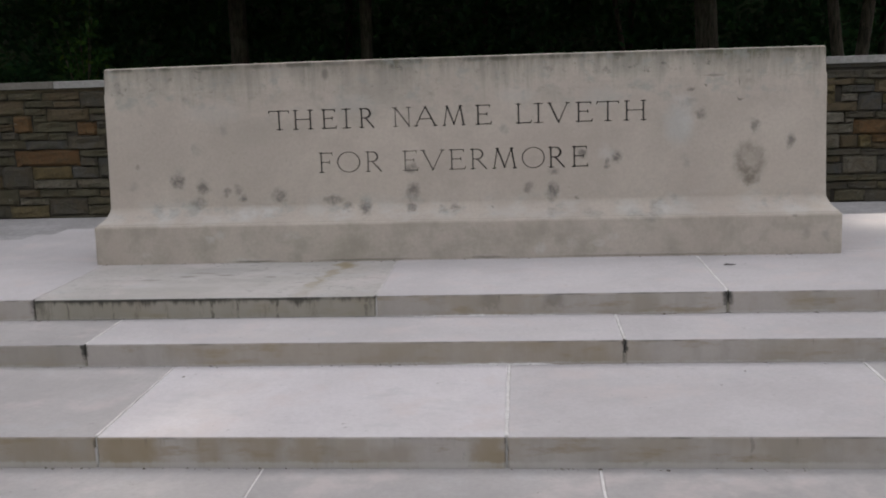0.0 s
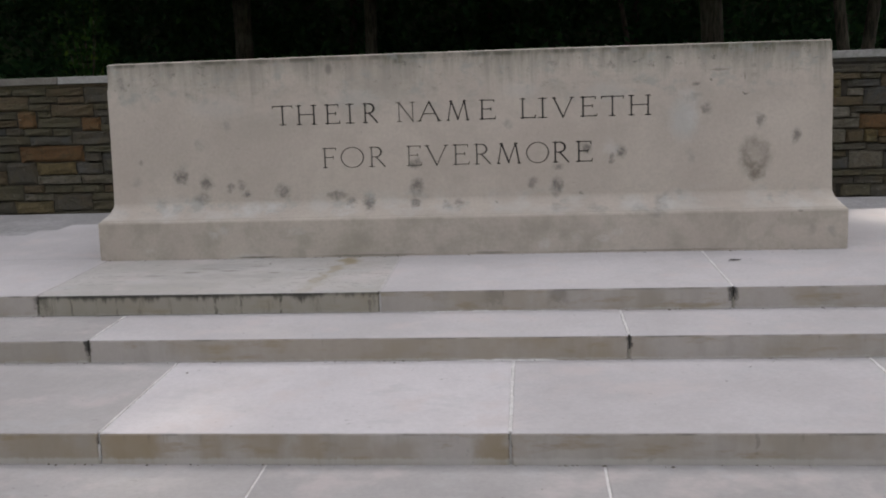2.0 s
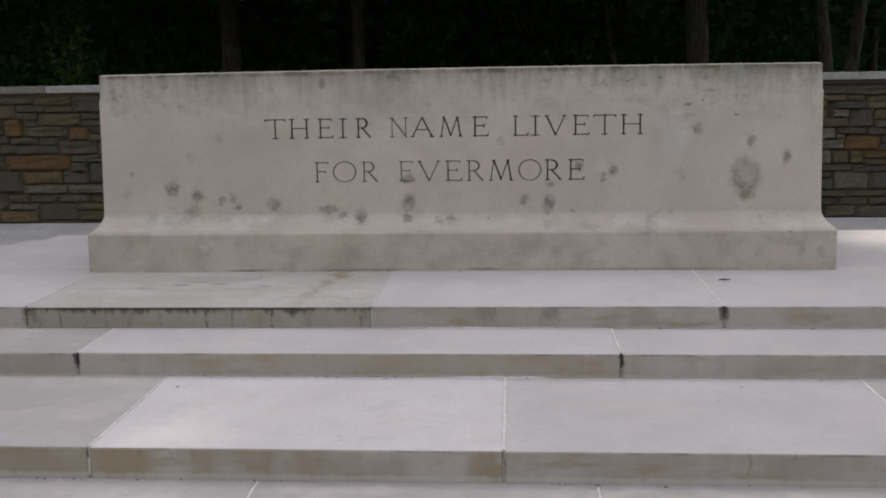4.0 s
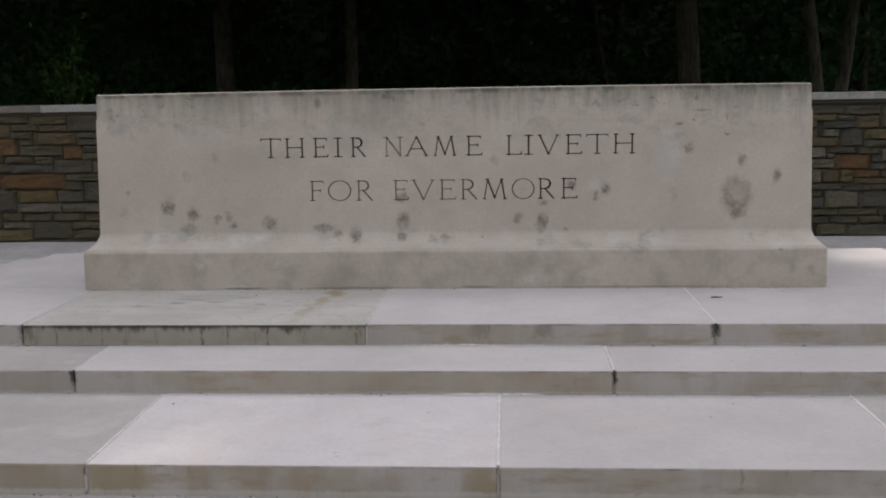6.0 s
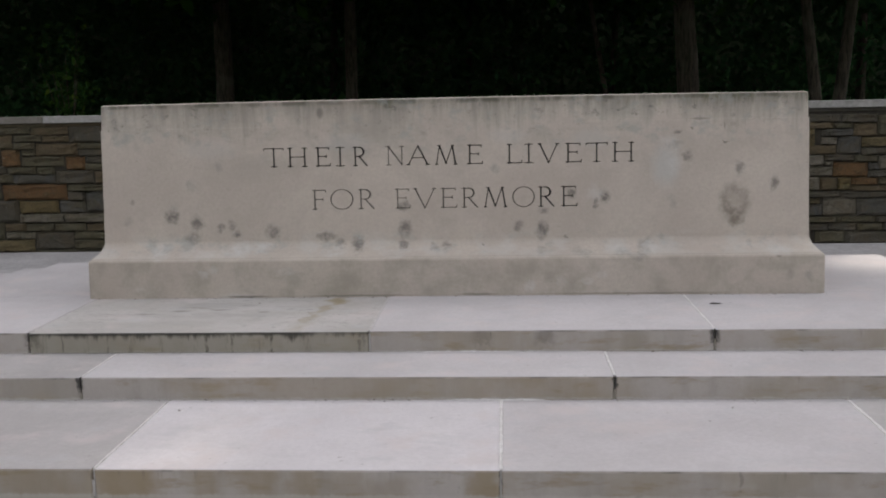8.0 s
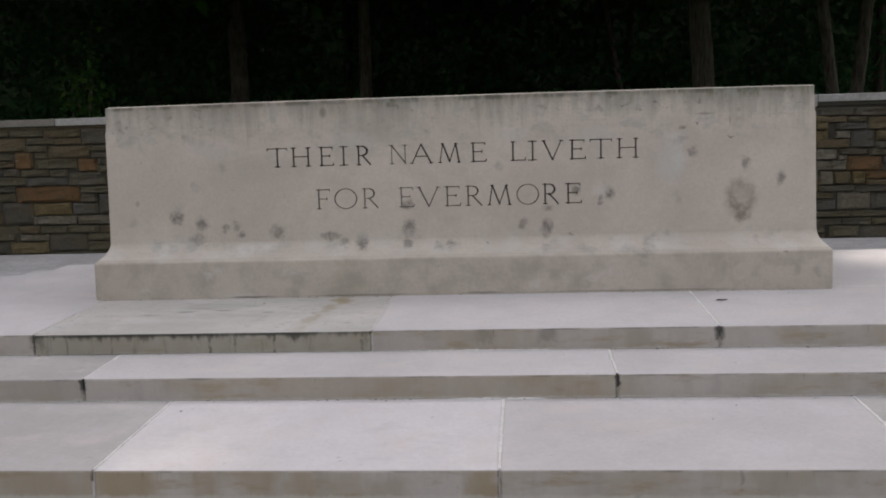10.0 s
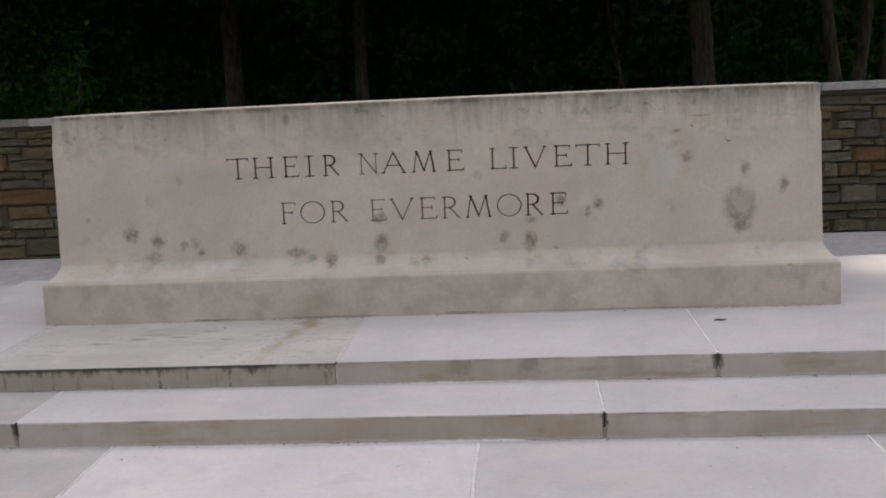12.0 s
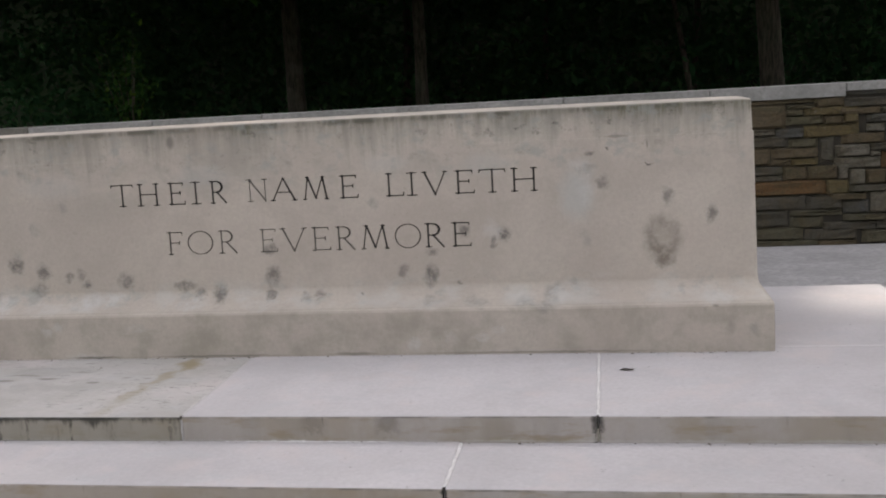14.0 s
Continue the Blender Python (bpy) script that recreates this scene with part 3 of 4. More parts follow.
PLINTH = (-1.802, 1.798, -0.032, 0.602)
TOP = (-2.49, 2.47, -0.757, 1.11)
MID = (-2.89, 2.94, -1.13, 1.46)
LOW = (-3.6, 3.65, -1.85, 1.80)
course(0.022, 3 * RISE, *TOP, *PLINTH, (-1.765, -0.295, 1.132), (1,))
course(0.022, 2 * RISE, *MID, *TOP, (-1.38, 0.684), (), (0,))
course(0.007, 1 * RISE, *LOW, *MID, (-2.32, -1.03, 0.257, 1.542), (), (0, 1, 4), (2,))
TERRACE = -0.013
terrace = new("terrace")
tagged(terrace, "pale stone terrace in front of the steps", "terrace", kind="structure")
part("bedding", box_mesh("bedding", -4.6, 4.6, -3.55, 2.1, GROUND, TERRACE - 0.003, POINTING, 0.0), terrace, "pale mortar bed between the slabs")
for row, (c, d) in enumerate(((-1.95 - 0.8, -1.80), (-1.95 - 1.6, -1.95 - 0.8))):
    x = -4.6
    while x < 4.5:
        a = x
        x = -0.5 + 1.04 * (math.floor((x + 0.5 + 0.001) / 1.04) + 1) + (0.5 if row else 0)
        b = min(x, 4.6)
        part("slab", box_mesh("slab", a + GAP / 2, b - GAP / 2, c + GAP / 2, d, -0.12, TERRACE, SLAB_GREY, 0.006, 0.0008), terrace)
for a, b in ((-4.6, -3.6), (3.65, 4.6)):
    for k in range(4):
        c = -1.80 + 0.975 * k
        part("slab", box_mesh("slab", a + GAP / 2, b - GAP / 2, c + GAP / 2, c + 0.975 - GAP / 2, -0.12, TERRACE, SLAB_GREY, 0.006, 0.0008), terrace)
part("step", box_mesh("step", -4.6, 4.6, -3.95, -3.555, GROUND, -0.145, SLAB, 0.008), terrace)



def pointing_line(x, a, b, level, width, seed, upright=0.0, mat=POINTING):
    """Hand-laid mortar in one joint: a low uneven bead along a tread, or down a riser that stands at upright."""
    rs = random.Random(seed)
    n = max(6, int((b - a) / 0.018))
    verts, faces = [], []
    for k in range(n + 1):
        s = a + (b - a) * k / n
        left, right, proud = width * rs.uniform(0.28, 0.62), width * rs.uniform(0.28, 0.62), rs.uniform(0.0006, 0.0022)
        for dx, up in ((-left, -0.006), (-left * 0.5, proud), (right * 0.5, proud), (right, -0.006)):
            verts.append((x + dx, upright - up, s) if upright else (x + dx, s, level + up))
        if k:
            i = 4 * (k - 1)
            faces += [(i + j, i + j + 1, i + j + 5, i + j + 4) for j in range(3)]
    return mesh_of("pointing", verts, faces, mat)


for i, (x, a, b, level, width) in enumerate(((1.132, -0.748, -0.035, 3 * RISE, 0.017), (0.684, -1.12, -0.76, 2 * RISE, 0.017), (-1.38, -1.12, -0.76, 2 * RISE, 0.012),
                                             (0.257, -1.84, -1.135, RISE, 0.017), (-1.03, -1.84, -1.135, RISE, 0.009), (1.542, -1.84, -1.135, RISE, 0.02), (-2.32, -1.84, -1.135, RISE, 0.009))):
    part("pointing", pointing_line(x, a, b, level, width, 300 + i), STEPS, "pale hand-laid mortar in a joint")
for i, (x, a, b, face, width) in enumerate(((-0.293, 2 * RISE + 0.004, 3 * RISE - 0.012, -0.757, 0.011), (-1.03, 0.0, RISE - 0.035, -1.85, 0.012), (0.257, 0.0, RISE - 0.045, -1.85, 0.008))):
    part("pointing", pointing_line(x, a, b, 0.0, width, 320 + i, face, JOINT_BED), STEPS, "pale hand-laid mortar in a joint")
for i, (x, a, b, face, width) in enumerate(((1.132, 2 * RISE + 0.002, 3 * RISE - 0.042, -0.757, 0.012), (0.684, RISE + 0.002, 2 * RISE - 0.05, -1.13, 0.012), (-1.38, RISE + 0.002, 2 * RISE - 0.06, -1.13, 0.012))):
    part("pointing", pointing_line(x, a, b, 0.0, width, 340 + i, face, POINTING_DULL), STEPS, "weathered grey-brown mortar in a joint")


def mortar_fillet(x0, x1, y, level, seed):
    """A broken bead of pale mortar in the angle where a riser meets the tread before it."""
    rs = random.Random(seed)
    n = int((x1 - x0) / 0.015)
    verts, faces = [], []
    for k in range(n + 1):
        x, size = x0 + (x1 - x0) * k / n, 0.008 * math.sin(math.pi * (k + 0.5) / (n + 1)) ** 0.5 * rs.uniform(0.35, 1.2)
        verts += [(x, y + 0.004, level + size * 0.8), (x, y - size * 0.6, level + size * 0.45), (x, y - size * 1.6, level - 0.002)]
        if k:
            i = 3 * (k - 1)
            faces += [(i, i + 1, i + 4, i + 3), (i + 1, i + 2, i + 5, i + 4)]
    return mesh_of("mortar_fillet", verts, faces, POINTING)


for i, (x0, x1, y, level) in enumerate(((-0.22, 0.52, -0.757, 2 * RISE), (0.05, 0.42, -1.13, RISE))):
    part("mortar_fillet", mortar_fillet(x0, x1, y, level, 360 + i), STEPS, "pale broken mortar bead at the foot of a riser")

# ---- the block ----
memorial = new("memorial_stone")
tagged(memorial, "monolithic pale limestone altar block with carved inscription on a plinth", "memorial stone")


def ring_points(x0, x1, y0, y1, z, r, n=4):
    out = []
    for cx, cy, a0 in ((x1 - r, y1 - r, 0), (x0 + r, y1 - r, 90), (x0 + r, y0 + r, 180), (x1 - r, y0 + r, 270)):
        for k in range(n + 1):
            a = radians(a0 + 90 * k / n)
            out.append((cx + r * math.cos(a), cy + r * math.sin(a)))
        if a0 in (0, 180):
            ex, ey = out[-1]
            out += [(ex + (x0 + x1 - 2 * ex) * k / 16, ey) for k in range(1, 16)]
    crown = 0.006 * max(0.0, z - 1.0) / 0.226
    half, mid = (x1 - x0) / 2, (x0 + x1) / 2
    return [(x, y, z + crown * (1 - ((x - mid) / half) ** 2)) for x, y in out]


def loft(profile, corner):
    """Stacked rounded rectangles whose upper edges rise a little towards the middle; profile rows are height, inset of the ends, inset of the faces."""
    x0, x1, y0, y1 = PLINTH
    verts, faces, rings = [], [], []
    for z, ex, ey in profile:
        pts = ring_points(x0 + ex, x1 - ex, y0 + ey, y1 - ey, z, corner)
        rings.append(range(len(verts), len(verts) + len(pts)))
        verts += pts
    for a, b in zip(rings, rings[1:]):
        n = len(a)
        faces += [(a[i], a[(i + 1) % n], b[(i + 1) % n], b[i]) for i in range(n)]
    top, n = rings[-1], len(rings[-1])
    faces += [(top[i], top[i + 1], top[n - 2 - i], top[n - 1 - i]) for i in range(n // 2 - 1)]
    return verts, faces + [tuple(reversed(rings[0]))]


plinth_profile = [(0.268, 0.0, 0.0), (0.30, -0.001, 0.0), (0.36, 0.0, 0.001), (0.450, 0.001, 0.003), (0.458, 0.003, 0.007), (0.462, 0.010, 0.016)]
v, f = loft(plinth_profile, 0.012)
part("plinth", mesh_of("plinth", v, f, BLOCK, False), memorial)
profile = [(0.4575, 0.008, 0.013)]
for k in range(1, 25):
    a = radians(38 + 52 * k / 24)
    rise, run = (math.cos(radians(38)) - math.cos(a)) / math.cos(radians(38)), (math.sin(a) - math.sin(radians(38))) / (1 - math.sin(radians(38)))
    profile.append((0.465 + 0.078 * rise, 0.009 + 0.037 * run, 0.013 + 0.104 * run))
for z, ex, ey in ((0.70, 0.049, 0.126), (0.90, 0.052, 0.136), (1.099, 0.055, 0.142), (1.103, 0.0595, 0.1426), (1.16, 0.062, 0.145), (1.217, 0.064, 0.146)):
    profile.append((z, ex, ey))
for k in range(1, 5):
    a = radians(90 * k / 4)
    profile.append((1.217 + 0.009 * math.sin(a), 0.064 + 0.012 * (1 - math.cos(a)), 0.146 + 0.009 * (1 - math.cos(a))))
v, f = loft(profile, 0.010)
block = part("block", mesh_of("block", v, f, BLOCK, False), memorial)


def face_y(z):
    rows = [(r[0], r[2]) for r in profile]
    for (z0, a), (z1, b) in zip(rows, rows[1:]):
        if z0 <= z <= z1:
            return PLINTH[2] + a + (b - a) * (z - z0) / (z1 - z0)
    return 0.11


# Roman capitals as strokes in a unit square: x, y, x, y, weight (1 broad, 0.55 fine); bows are arcs
def bow(cx, cy, rx, ry, a0, a1, steps, weight):
    pts = [(cx + rx * math.cos(radians(a0 + (a1 - a0) * k / steps)), cy + ry * math.sin(radians(a0 + (a1 - a0) * k / steps))) for k in range(steps + 1)]
    return [(*p, *q, weight * (0.6 + 0.4 * abs(math.cos(radians(a0 + (a1 - a0) * (k + 0.5) / steps))))) for k, (p, q) in enumerate(zip(pts, pts[1:]))]


def serif(x, y, half=0.13):
    return [(x - half, y, x + half, y, 0.5)]


GLYPHS = {}
GLYPHS["T"] = [(0.5, 0, 0.5, 1, 1), (0, 0.985, 1, 0.985, 0.6), (0.01, 0.99, -0.01, 0.88, 0.5), (0.99, 0.99, 1.01, 0.88, 0.5)] + serif(0.5, 0.01, 0.15)
GLYPHS["H"] = [(0.1, 0, 0.1, 1, 1), (0.9, 0, 0.9, 1, 1), (0.1, 0.52, 0.9, 0.52, 0.55)] + serif(0.1, 0.01) + serif(0.1, 0.99) + serif(0.9, 0.01) + serif(0.9, 0.99)
GLYPHS["E"] = [(0.15, 0, 0.15, 1, 1), (0, 0.985, 0.9, 0.985, 0.6), (0.15, 0.53, 0.72, 0.53, 0.55), (0, 0.015, 0.97, 0.015, 0.6), (0.9, 0.99, 0.91, 0.88, 0.5), (0.96, 0.01, 1.0, 0.13, 0.5), (0.72, 0.60, 0.72, 0.46, 0.5)]
GLYPHS["I"] = [(0.5, 0, 0.5, 1, 1), (0.0, 0.01, 1.0, 0.01, 0.5), (0.0, 0.99, 1.0, 0.99, 0.5)]
GLYPHS["R"] = [(0.15, 0, 0.15, 1, 1), (0.0, 0.985, 0.4, 0.985, 0.55), (0.15, 0.50, 0.4, 0.50, 0.55), (0.42, 0.50, 0.97, 0.0, 0.95)] + bow(0.40, 0.742, 0.36, 0.245, -90, 90, 9, 0.95) + serif(0.15, 0.01, 0.15)
GLYPHS["N"] = [(0.12, 0, 0.12, 1, 0.6), (0.12, 0.98, 0.9, 0.02, 1), (0.9, 0, 0.9, 1, 0.6)] + serif(0.12, 0.01) + serif(0.08, 0.99) + serif(0.9, 0.99)
GLYPHS["A"] = [(0.08, 0, 0.5, 1, 0.6), (0.5, 1, 0.92, 0, 1), (0.24, 0.37, 0.76, 0.37, 0.55)] + serif(0.08, 0.01, 0.08) + serif(0.92, 0.01, 0.08)
GLYPHS["M"] = [(0.06, 0, 0.2, 1, 0.6), (0.2, 1, 0.5, 0.05, 1), (0.5, 0.05, 0.8, 1, 0.6), (0.8, 1, 0.94, 0, 1)] + serif(0.06, 0.01, 0.07) + serif(0.94, 0.01, 0.07) + serif(0.18, 0.99, 0.06) + serif(0.82, 0.99, 0.06)
GLYPHS["L"] = [(0.15, 0, 0.15, 1, 1), (0, 0.015, 0.97, 0.015, 0.6), (0.96, 0.01, 1.0, 0.15, 0.5)] + serif(0.15, 0.99, 0.16)
GLYPHS["V"] = [(0.08, 1, 0.5, 0, 1), (0.5, 0, 0.92, 1, 0.6)] + serif(0.08, 0.99, 0.09) + serif(0.92, 0.99, 0.09)
GLYPHS["F"] = [(0.15, 0, 0.15, 1, 1), (0, 0.985, 0.95, 0.985, 0.6), (0.15, 0.52, 0.75, 0.52, 0.55), (0.94, 0.99, 0.97, 0.87, 0.5), (0.75, 0.59, 0.75, 0.45, 0.5)] + serif(0.15, 0.01, 0.16)
GLYPHS["O"] = bow(0.5, 0.5, 0.49, 0.51, 0, 360, 28, 0.9)
LINES = [
    (0.906, 0.998, "THEIRNAMELIVETH", (0, 0, 0, 0, 0, 1, 0, 0, 0, 0, 0, 0, 0, 0, 0), (-0.918, -0.796, -0.656, -0.555, -0.470, -0.304, -0.204, -0.062, 0.097, 0.292, 0.378, 0.443, 0.578, 0.677, 0.807),
     (-0.820, -0.704, -0.585, -0.515, -0.400, -0.219, -0.091, 0.044, 0.172, 0.364, 0.418, 0.545, 0.655, 0.779, 0.905)),
    (0.692, 0.788, "FOREVERMORE", (1, 2, 1, 2, 1, 1, 1, 0, 2, 0, 0), (-0.678, -0.588, -0.448, -0.264, -0.174, -0.037, 0.066, 0.175, 0.317, 0.444, 0.556),
     (-0.610, -0.476, -0.370, -0.190, -0.061, 0.041, 0.145, 0.288, 0.424, 0.520, 0.632)),
]
BROAD = 0.0128


def wedge(p, q, width, deep, lift):
    """A V-shaped cut along p-q with its open side lift metres in front of the face: six points and its faces."""
    (ax, az), (bx, bz) = p, q
    length = math.hypot(bx - ax, bz - az) or 1e-6
    ux, uz = (bx - ax) / length, (bz - az) / length
    ax, az, bx, bz = ax - ux * width * 0.2, az - uz * width * 0.2, bx + ux * width * 0.2, bz + uz * width * 0.2
    nx, nz = -uz * width / 2, ux * width / 2
    pts = []
    for x, z in ((ax, az), (bx, bz)):
        y = face_y(z)
        pts += [(x + nx, y - lift, z + nz), (x - nx, y - lift, z - nz), (x, y + deep, z)]
    return pts


def groove(p, q, width, deep, lift, lid):
    pts = wedge(p, q, width, deep, lift)
    faces = [(0, 3, 5, 2), (1, 2, 5, 4), (0, 2, 1), (3, 4, 5)]
    return pts, faces + [(0, 1, 4, 3)] if lid else faces


cut_v, cut_f = [], []
for z0, z1, word, worn, lefts, rights in LINES:
    for ch, a, b, wear in zip(word, lefts, rights, worn):
        verts, faces = [], []
        for x, y, x2, y2, weight in GLYPHS[ch]:
            w = BROAD * weight * (1.0, 0.86, 0.7)[wear]
            p, q = (a + (b - a) * x, z0 + (z1 - z0) * y), (a + (b - a) * x2, z0 + (z1 - z0) * y2)
            pts, fs = groove(p, q, w * 1.62, 0.0048, 0.003, True)
            cut_f += [tuple(i + len(cut_v) for i in f) for f in fs]
            cut_v += pts
            pts, fs = groove(p, q, w, 0.0044, -0.0003, False)
            faces += [tuple(i + len(verts) for i in f) for f in fs]
            verts += pts
        part("letter", mesh_of("letter", verts, faces, (INCISED, INCISED_FADED, INCISED_WORN)[wear]), block, ("dark incised Roman capital", "half-faded incised Roman capital", "worn pale incised capital")[wear])
cutter = new("cutter", mesh_of("cutter", cut_v, cut_f, INCISED))
carve = block.modifiers.new("carve", "BOOLEAN")
carve.operation, carve.solver, carve.object, carve.use_self = "DIFFERENCE", "EXACT", cutter, True
bpy.context.view_layer.update()
carved = bpy.data.meshes.new_from_object(block.evaluated_get(bpy.context.evaluated_depsgraph_get()))
block.modifiers.clear()
block.data = carved
bpy.data.objects.remove(cutter)

# ---- boundary wall ----
WALL_Y, WALL_TOP, COPING_TOP = 5.30, 1.03, 1.136
wall = new("wall_north")
tagged(wall, "low wall of squared brown and grey rubble under a pale coping", "wall", kind="structure")
part("core", box_mesh("core", -11, 11, WALL_Y + 0.012, WALL_Y + 0.34, GROUND - 0.1, WALL_TOP + 0.02, MORTAR, 0.0), wall, "dark recessed mortar")


def rubble_mesh():
    """A squared stone one unit wide and high: rock face, worn uneven edges."""
    g = (0.0, 0.12, 0.5, 0.88, 1.0)
    verts = []
    for j, zz in enumerate(g):
        for i, xx in enumerate(g):
            edge = i in (0, 4) or j in (0, 4)
            jx, jz = random.uniform(-0.016, 0.016), random.uniform(-0.045, 0.045)
            out = 0.008 if edge else -0.010 - random.uniform(0, 0.024)
            verts.append((xx - 0.5 + jx, out, zz - 0.5 + jz))
    faces = [(j * 5 + i, j * 5 + i + 1, j * 5 + i + 6, j * 5 + i + 5) for j in range(4) for i in range(4)]
    border = [0, 1, 2, 3, 4, 9, 14, 19, 24, 23, 22, 21, 20, 15, 10, 5]
    k = len(verts)
    verts += [(verts[i][0], 0.05, verts[i][2]) for i in border]
    n = len(border)
    faces += [(border[(i + 1) % n], border[i], k + i, k + (i + 1) % n) for i in range(n)]
    return verts, faces


ROCKS = [rubble_mesh() for _ in range(14)]
ROCK_MESHES = {k: [mesh_of("rubble_stone", v, f, m) for v, f in ROCKS] for k, m in RUBBLE_KINDS.items()}
laid, rng = [], random.Random(7)


def lay(*stones):
    """One course of stones told apart beside the block: kind, from, to, bottom, top."""
    for kind, a, b, lo, hi in stones:
        lo, hi = max(lo, GROUND + 0.002), min(hi, WALL_TOP - 0.004)
        if hi - lo > 0.015:
            laid.append((kind, a, b, lo, hi))


lay(('o', -5.45, -5.05, 0.969, 1.083), ('o', -5.03, -4.68, 0.961, 1.068), ('b', -4.66, -4.27, 0.941, 1.057), ('g', -4.25, -3.75, 0.862, 1.044), ('o', -4.85, -4.56, 0.881, 0.941), ('b', -4.55, -4.27, 0.871, 0.931))
lay(('b', -5.46, -4.88, 0.803, 0.949), ('o', -4.86, -4.64, 0.797, 0.866), ('b', -4.62, -4.18, 0.73, 0.854), ('o', -4.17, -3.76, 0.797, 0.849), ('g', -4.16, -3.76, 0.725, 0.785))
lay(('g', -5.47, -5.02, 0.715, 0.789), ('r', -5.0, -4.81, 0.623, 0.786), ('o', -4.78, -4.64, 0.733, 0.788), ('o', -4.79, -4.33, 0.618, 0.719), ('r', -4.31, -4.11, 0.579, 0.712), ('g', -4.1, -3.77, 0.651, 0.713), ('o', -4.1, -3.77, 0.573, 0.641), ('b', -5.47, -5.02, 0.641, 0.703))
lay(('u', -5.48, -5.16, 0.553, 0.627), ('g', -5.14, -4.97, 0.55, 0.619), ('o', -4.95, -4.65, 0.543, 0.612), ('o', -4.63, -4.44, 0.536, 0.605), ('b', -4.01, -3.77, 0.425, 0.56))
lay(('o', -5.49, -4.9, 0.455, 0.537), ('u', -4.89, -4.45, 0.442, 0.527), ('g', -4.43, -4.03, 0.432, 0.569))
lay(('g', -5.49, -5.04, 0.378, 0.44), ('o', -5.5, -5.04, 0.283, 0.366), ('r', -5.02, -4.33, 0.268, 0.426), ('o', -4.31, -3.78, 0.356, 0.416), ('g', -4.31, -4.14, 0.259, 0.348), ('u', -4.12, -3.79, 0.13, 0.342))
lay(('g', -5.18, -4.86, 0.031, 0.258), ('g', -5.51, -5.19, 0.185, 0.268), ('b', -5.52, -5.2, 0.036, 0.173), ('y', -4.84, -4.43, 0.128, 0.25), ('u', -4.41, -4.14, 0.131, 0.244), ('p', -4.85, -4.39, 0.026, 0.116), ('p', -4.37, -3.8, 0.023, 0.115))
lay(('o', -5.53, -5.04, -0.144, 0.018), ('b', -5.02, -4.8, -0.061, 0.013), ('o', -4.79, -4.5, -0.064, 0.01), ('o', -4.48, -4.15, -0.064, 0.009), ('b', -4.13, -3.81, -0.068, 0.005), ('p', -5.02, -4.71, -0.144, -0.076), ('g', -4.7, -4.29, -0.258, -0.078), ('o', -4.27, -3.81, -0.152, -0.079))
lay(('g', -5.54, -5.14, -0.282, -0.158), ('y', -5.13, -4.72, -0.284, -0.158), ('o', -4.28, -3.82, -0.261, -0.166), ('o', -4.71, -3.82, -0.313, -0.272))
lay(('b', 2.34, 2.75, 0.773, 0.975), ('b', 2.35, 2.99, 0.981, 1.016), ('o', 2.76, 2.99, 0.936, 0.965), ('b', 3.0, 3.238, 0.941, 1.015))
lay(('o', 2.76, 2.9, 0.877, 0.927), ('y', 2.91, 3.23, 0.87, 0.934), ('o', 2.76, 3.06, 0.794, 0.865), ('b', 3.07, 3.23, 0.79, 0.858), ('y', 3.24, 3.3600000000000003, 0.79, 0.925))
lay(('p', 2.34, 2.66, 0.712, 0.764), ('u', 2.67, 2.9, 0.681, 0.755), ('y', 2.91, 3.3600000000000003, 0.679, 0.777))
lay(('g', 2.34, 2.77, 0.604, 0.698), ('o', 2.78, 3.02, 0.595, 0.666), ('g', 3.04, 3.157, 0.458, 0.665))
lay(('b', 2.33, 2.62, 0.441, 0.596), ('b', 2.63, 3.02, 0.502, 0.587), ('b', 2.63, 2.79, 0.437, 0.495), ('y', 2.8, 3.02, 0.435, 0.489))
lay(('g', 2.33, 2.72, 0.355, 0.428), ('b', 2.73, 2.93, 0.305, 0.425), ('b', 2.94, 3.19, 0.304, 0.424), ('p', 3.2, 3.276, 0.298, 0.425))
lay(('p', 2.33, 2.72, 0.307, 0.345), ('r', 2.33, 3.09, 0.175, 0.291), ('y', 3.1, 3.287, 0.169, 0.288))
lay(('g', 2.33, 2.92, 0.039, 0.164), ('g', 2.93, 3.233, 0.032, 0.152))
lay(('g', 2.32, 2.77, -0.109, 0.029), ('o', 2.79, 3.071, -0.128, -0.026), ('o', 2.79, 3.233, -0.017, 0.023))
lay(('o', 2.32, 2.9, -0.232, -0.125), ('g', 2.92, 3.3600000000000003, -0.244, -0.144))
lay(('o', 2.32, 3.02, -0.291, -0.244), ('b', 3.03, 3.3600000000000003, -0.299, -0.254))
lay(('g', 3.248, 3.616, 0.927, 0.999), ('g', 3.627, 3.96, 0.922, 0.994), ('b', 3.18, 3.542, 0.866, 0.917), ('o', 3.547, 3.728, 0.863, 0.913), ('b', 3.741, 3.965, 0.782, 0.905), ('o', 3.974, 4.15, 0.779, 0.979))
lay(('u', 3.429, 3.731, 0.792, 0.853), ('p', 3.432, 3.575, 0.709, 0.771), ('u', 3.588, 3.813, 0.605, 0.773), ('y', 3.823, 4.15, 0.68, 0.764), ('g', 3.827, 4.15, 0.602, 0.663), ('b', 3.219, 3.579, 0.608, 0.693))
lay(('p', 3.167, 3.456, 0.502, 0.592), ('g', 3.466, 3.753, 0.545, 0.595), ('o', 3.764, 3.989, 0.53, 0.592), ('p', 3.469, 3.551, 0.495, 0.535), ('p', 4.002, 4.15, 0.455, 0.578))
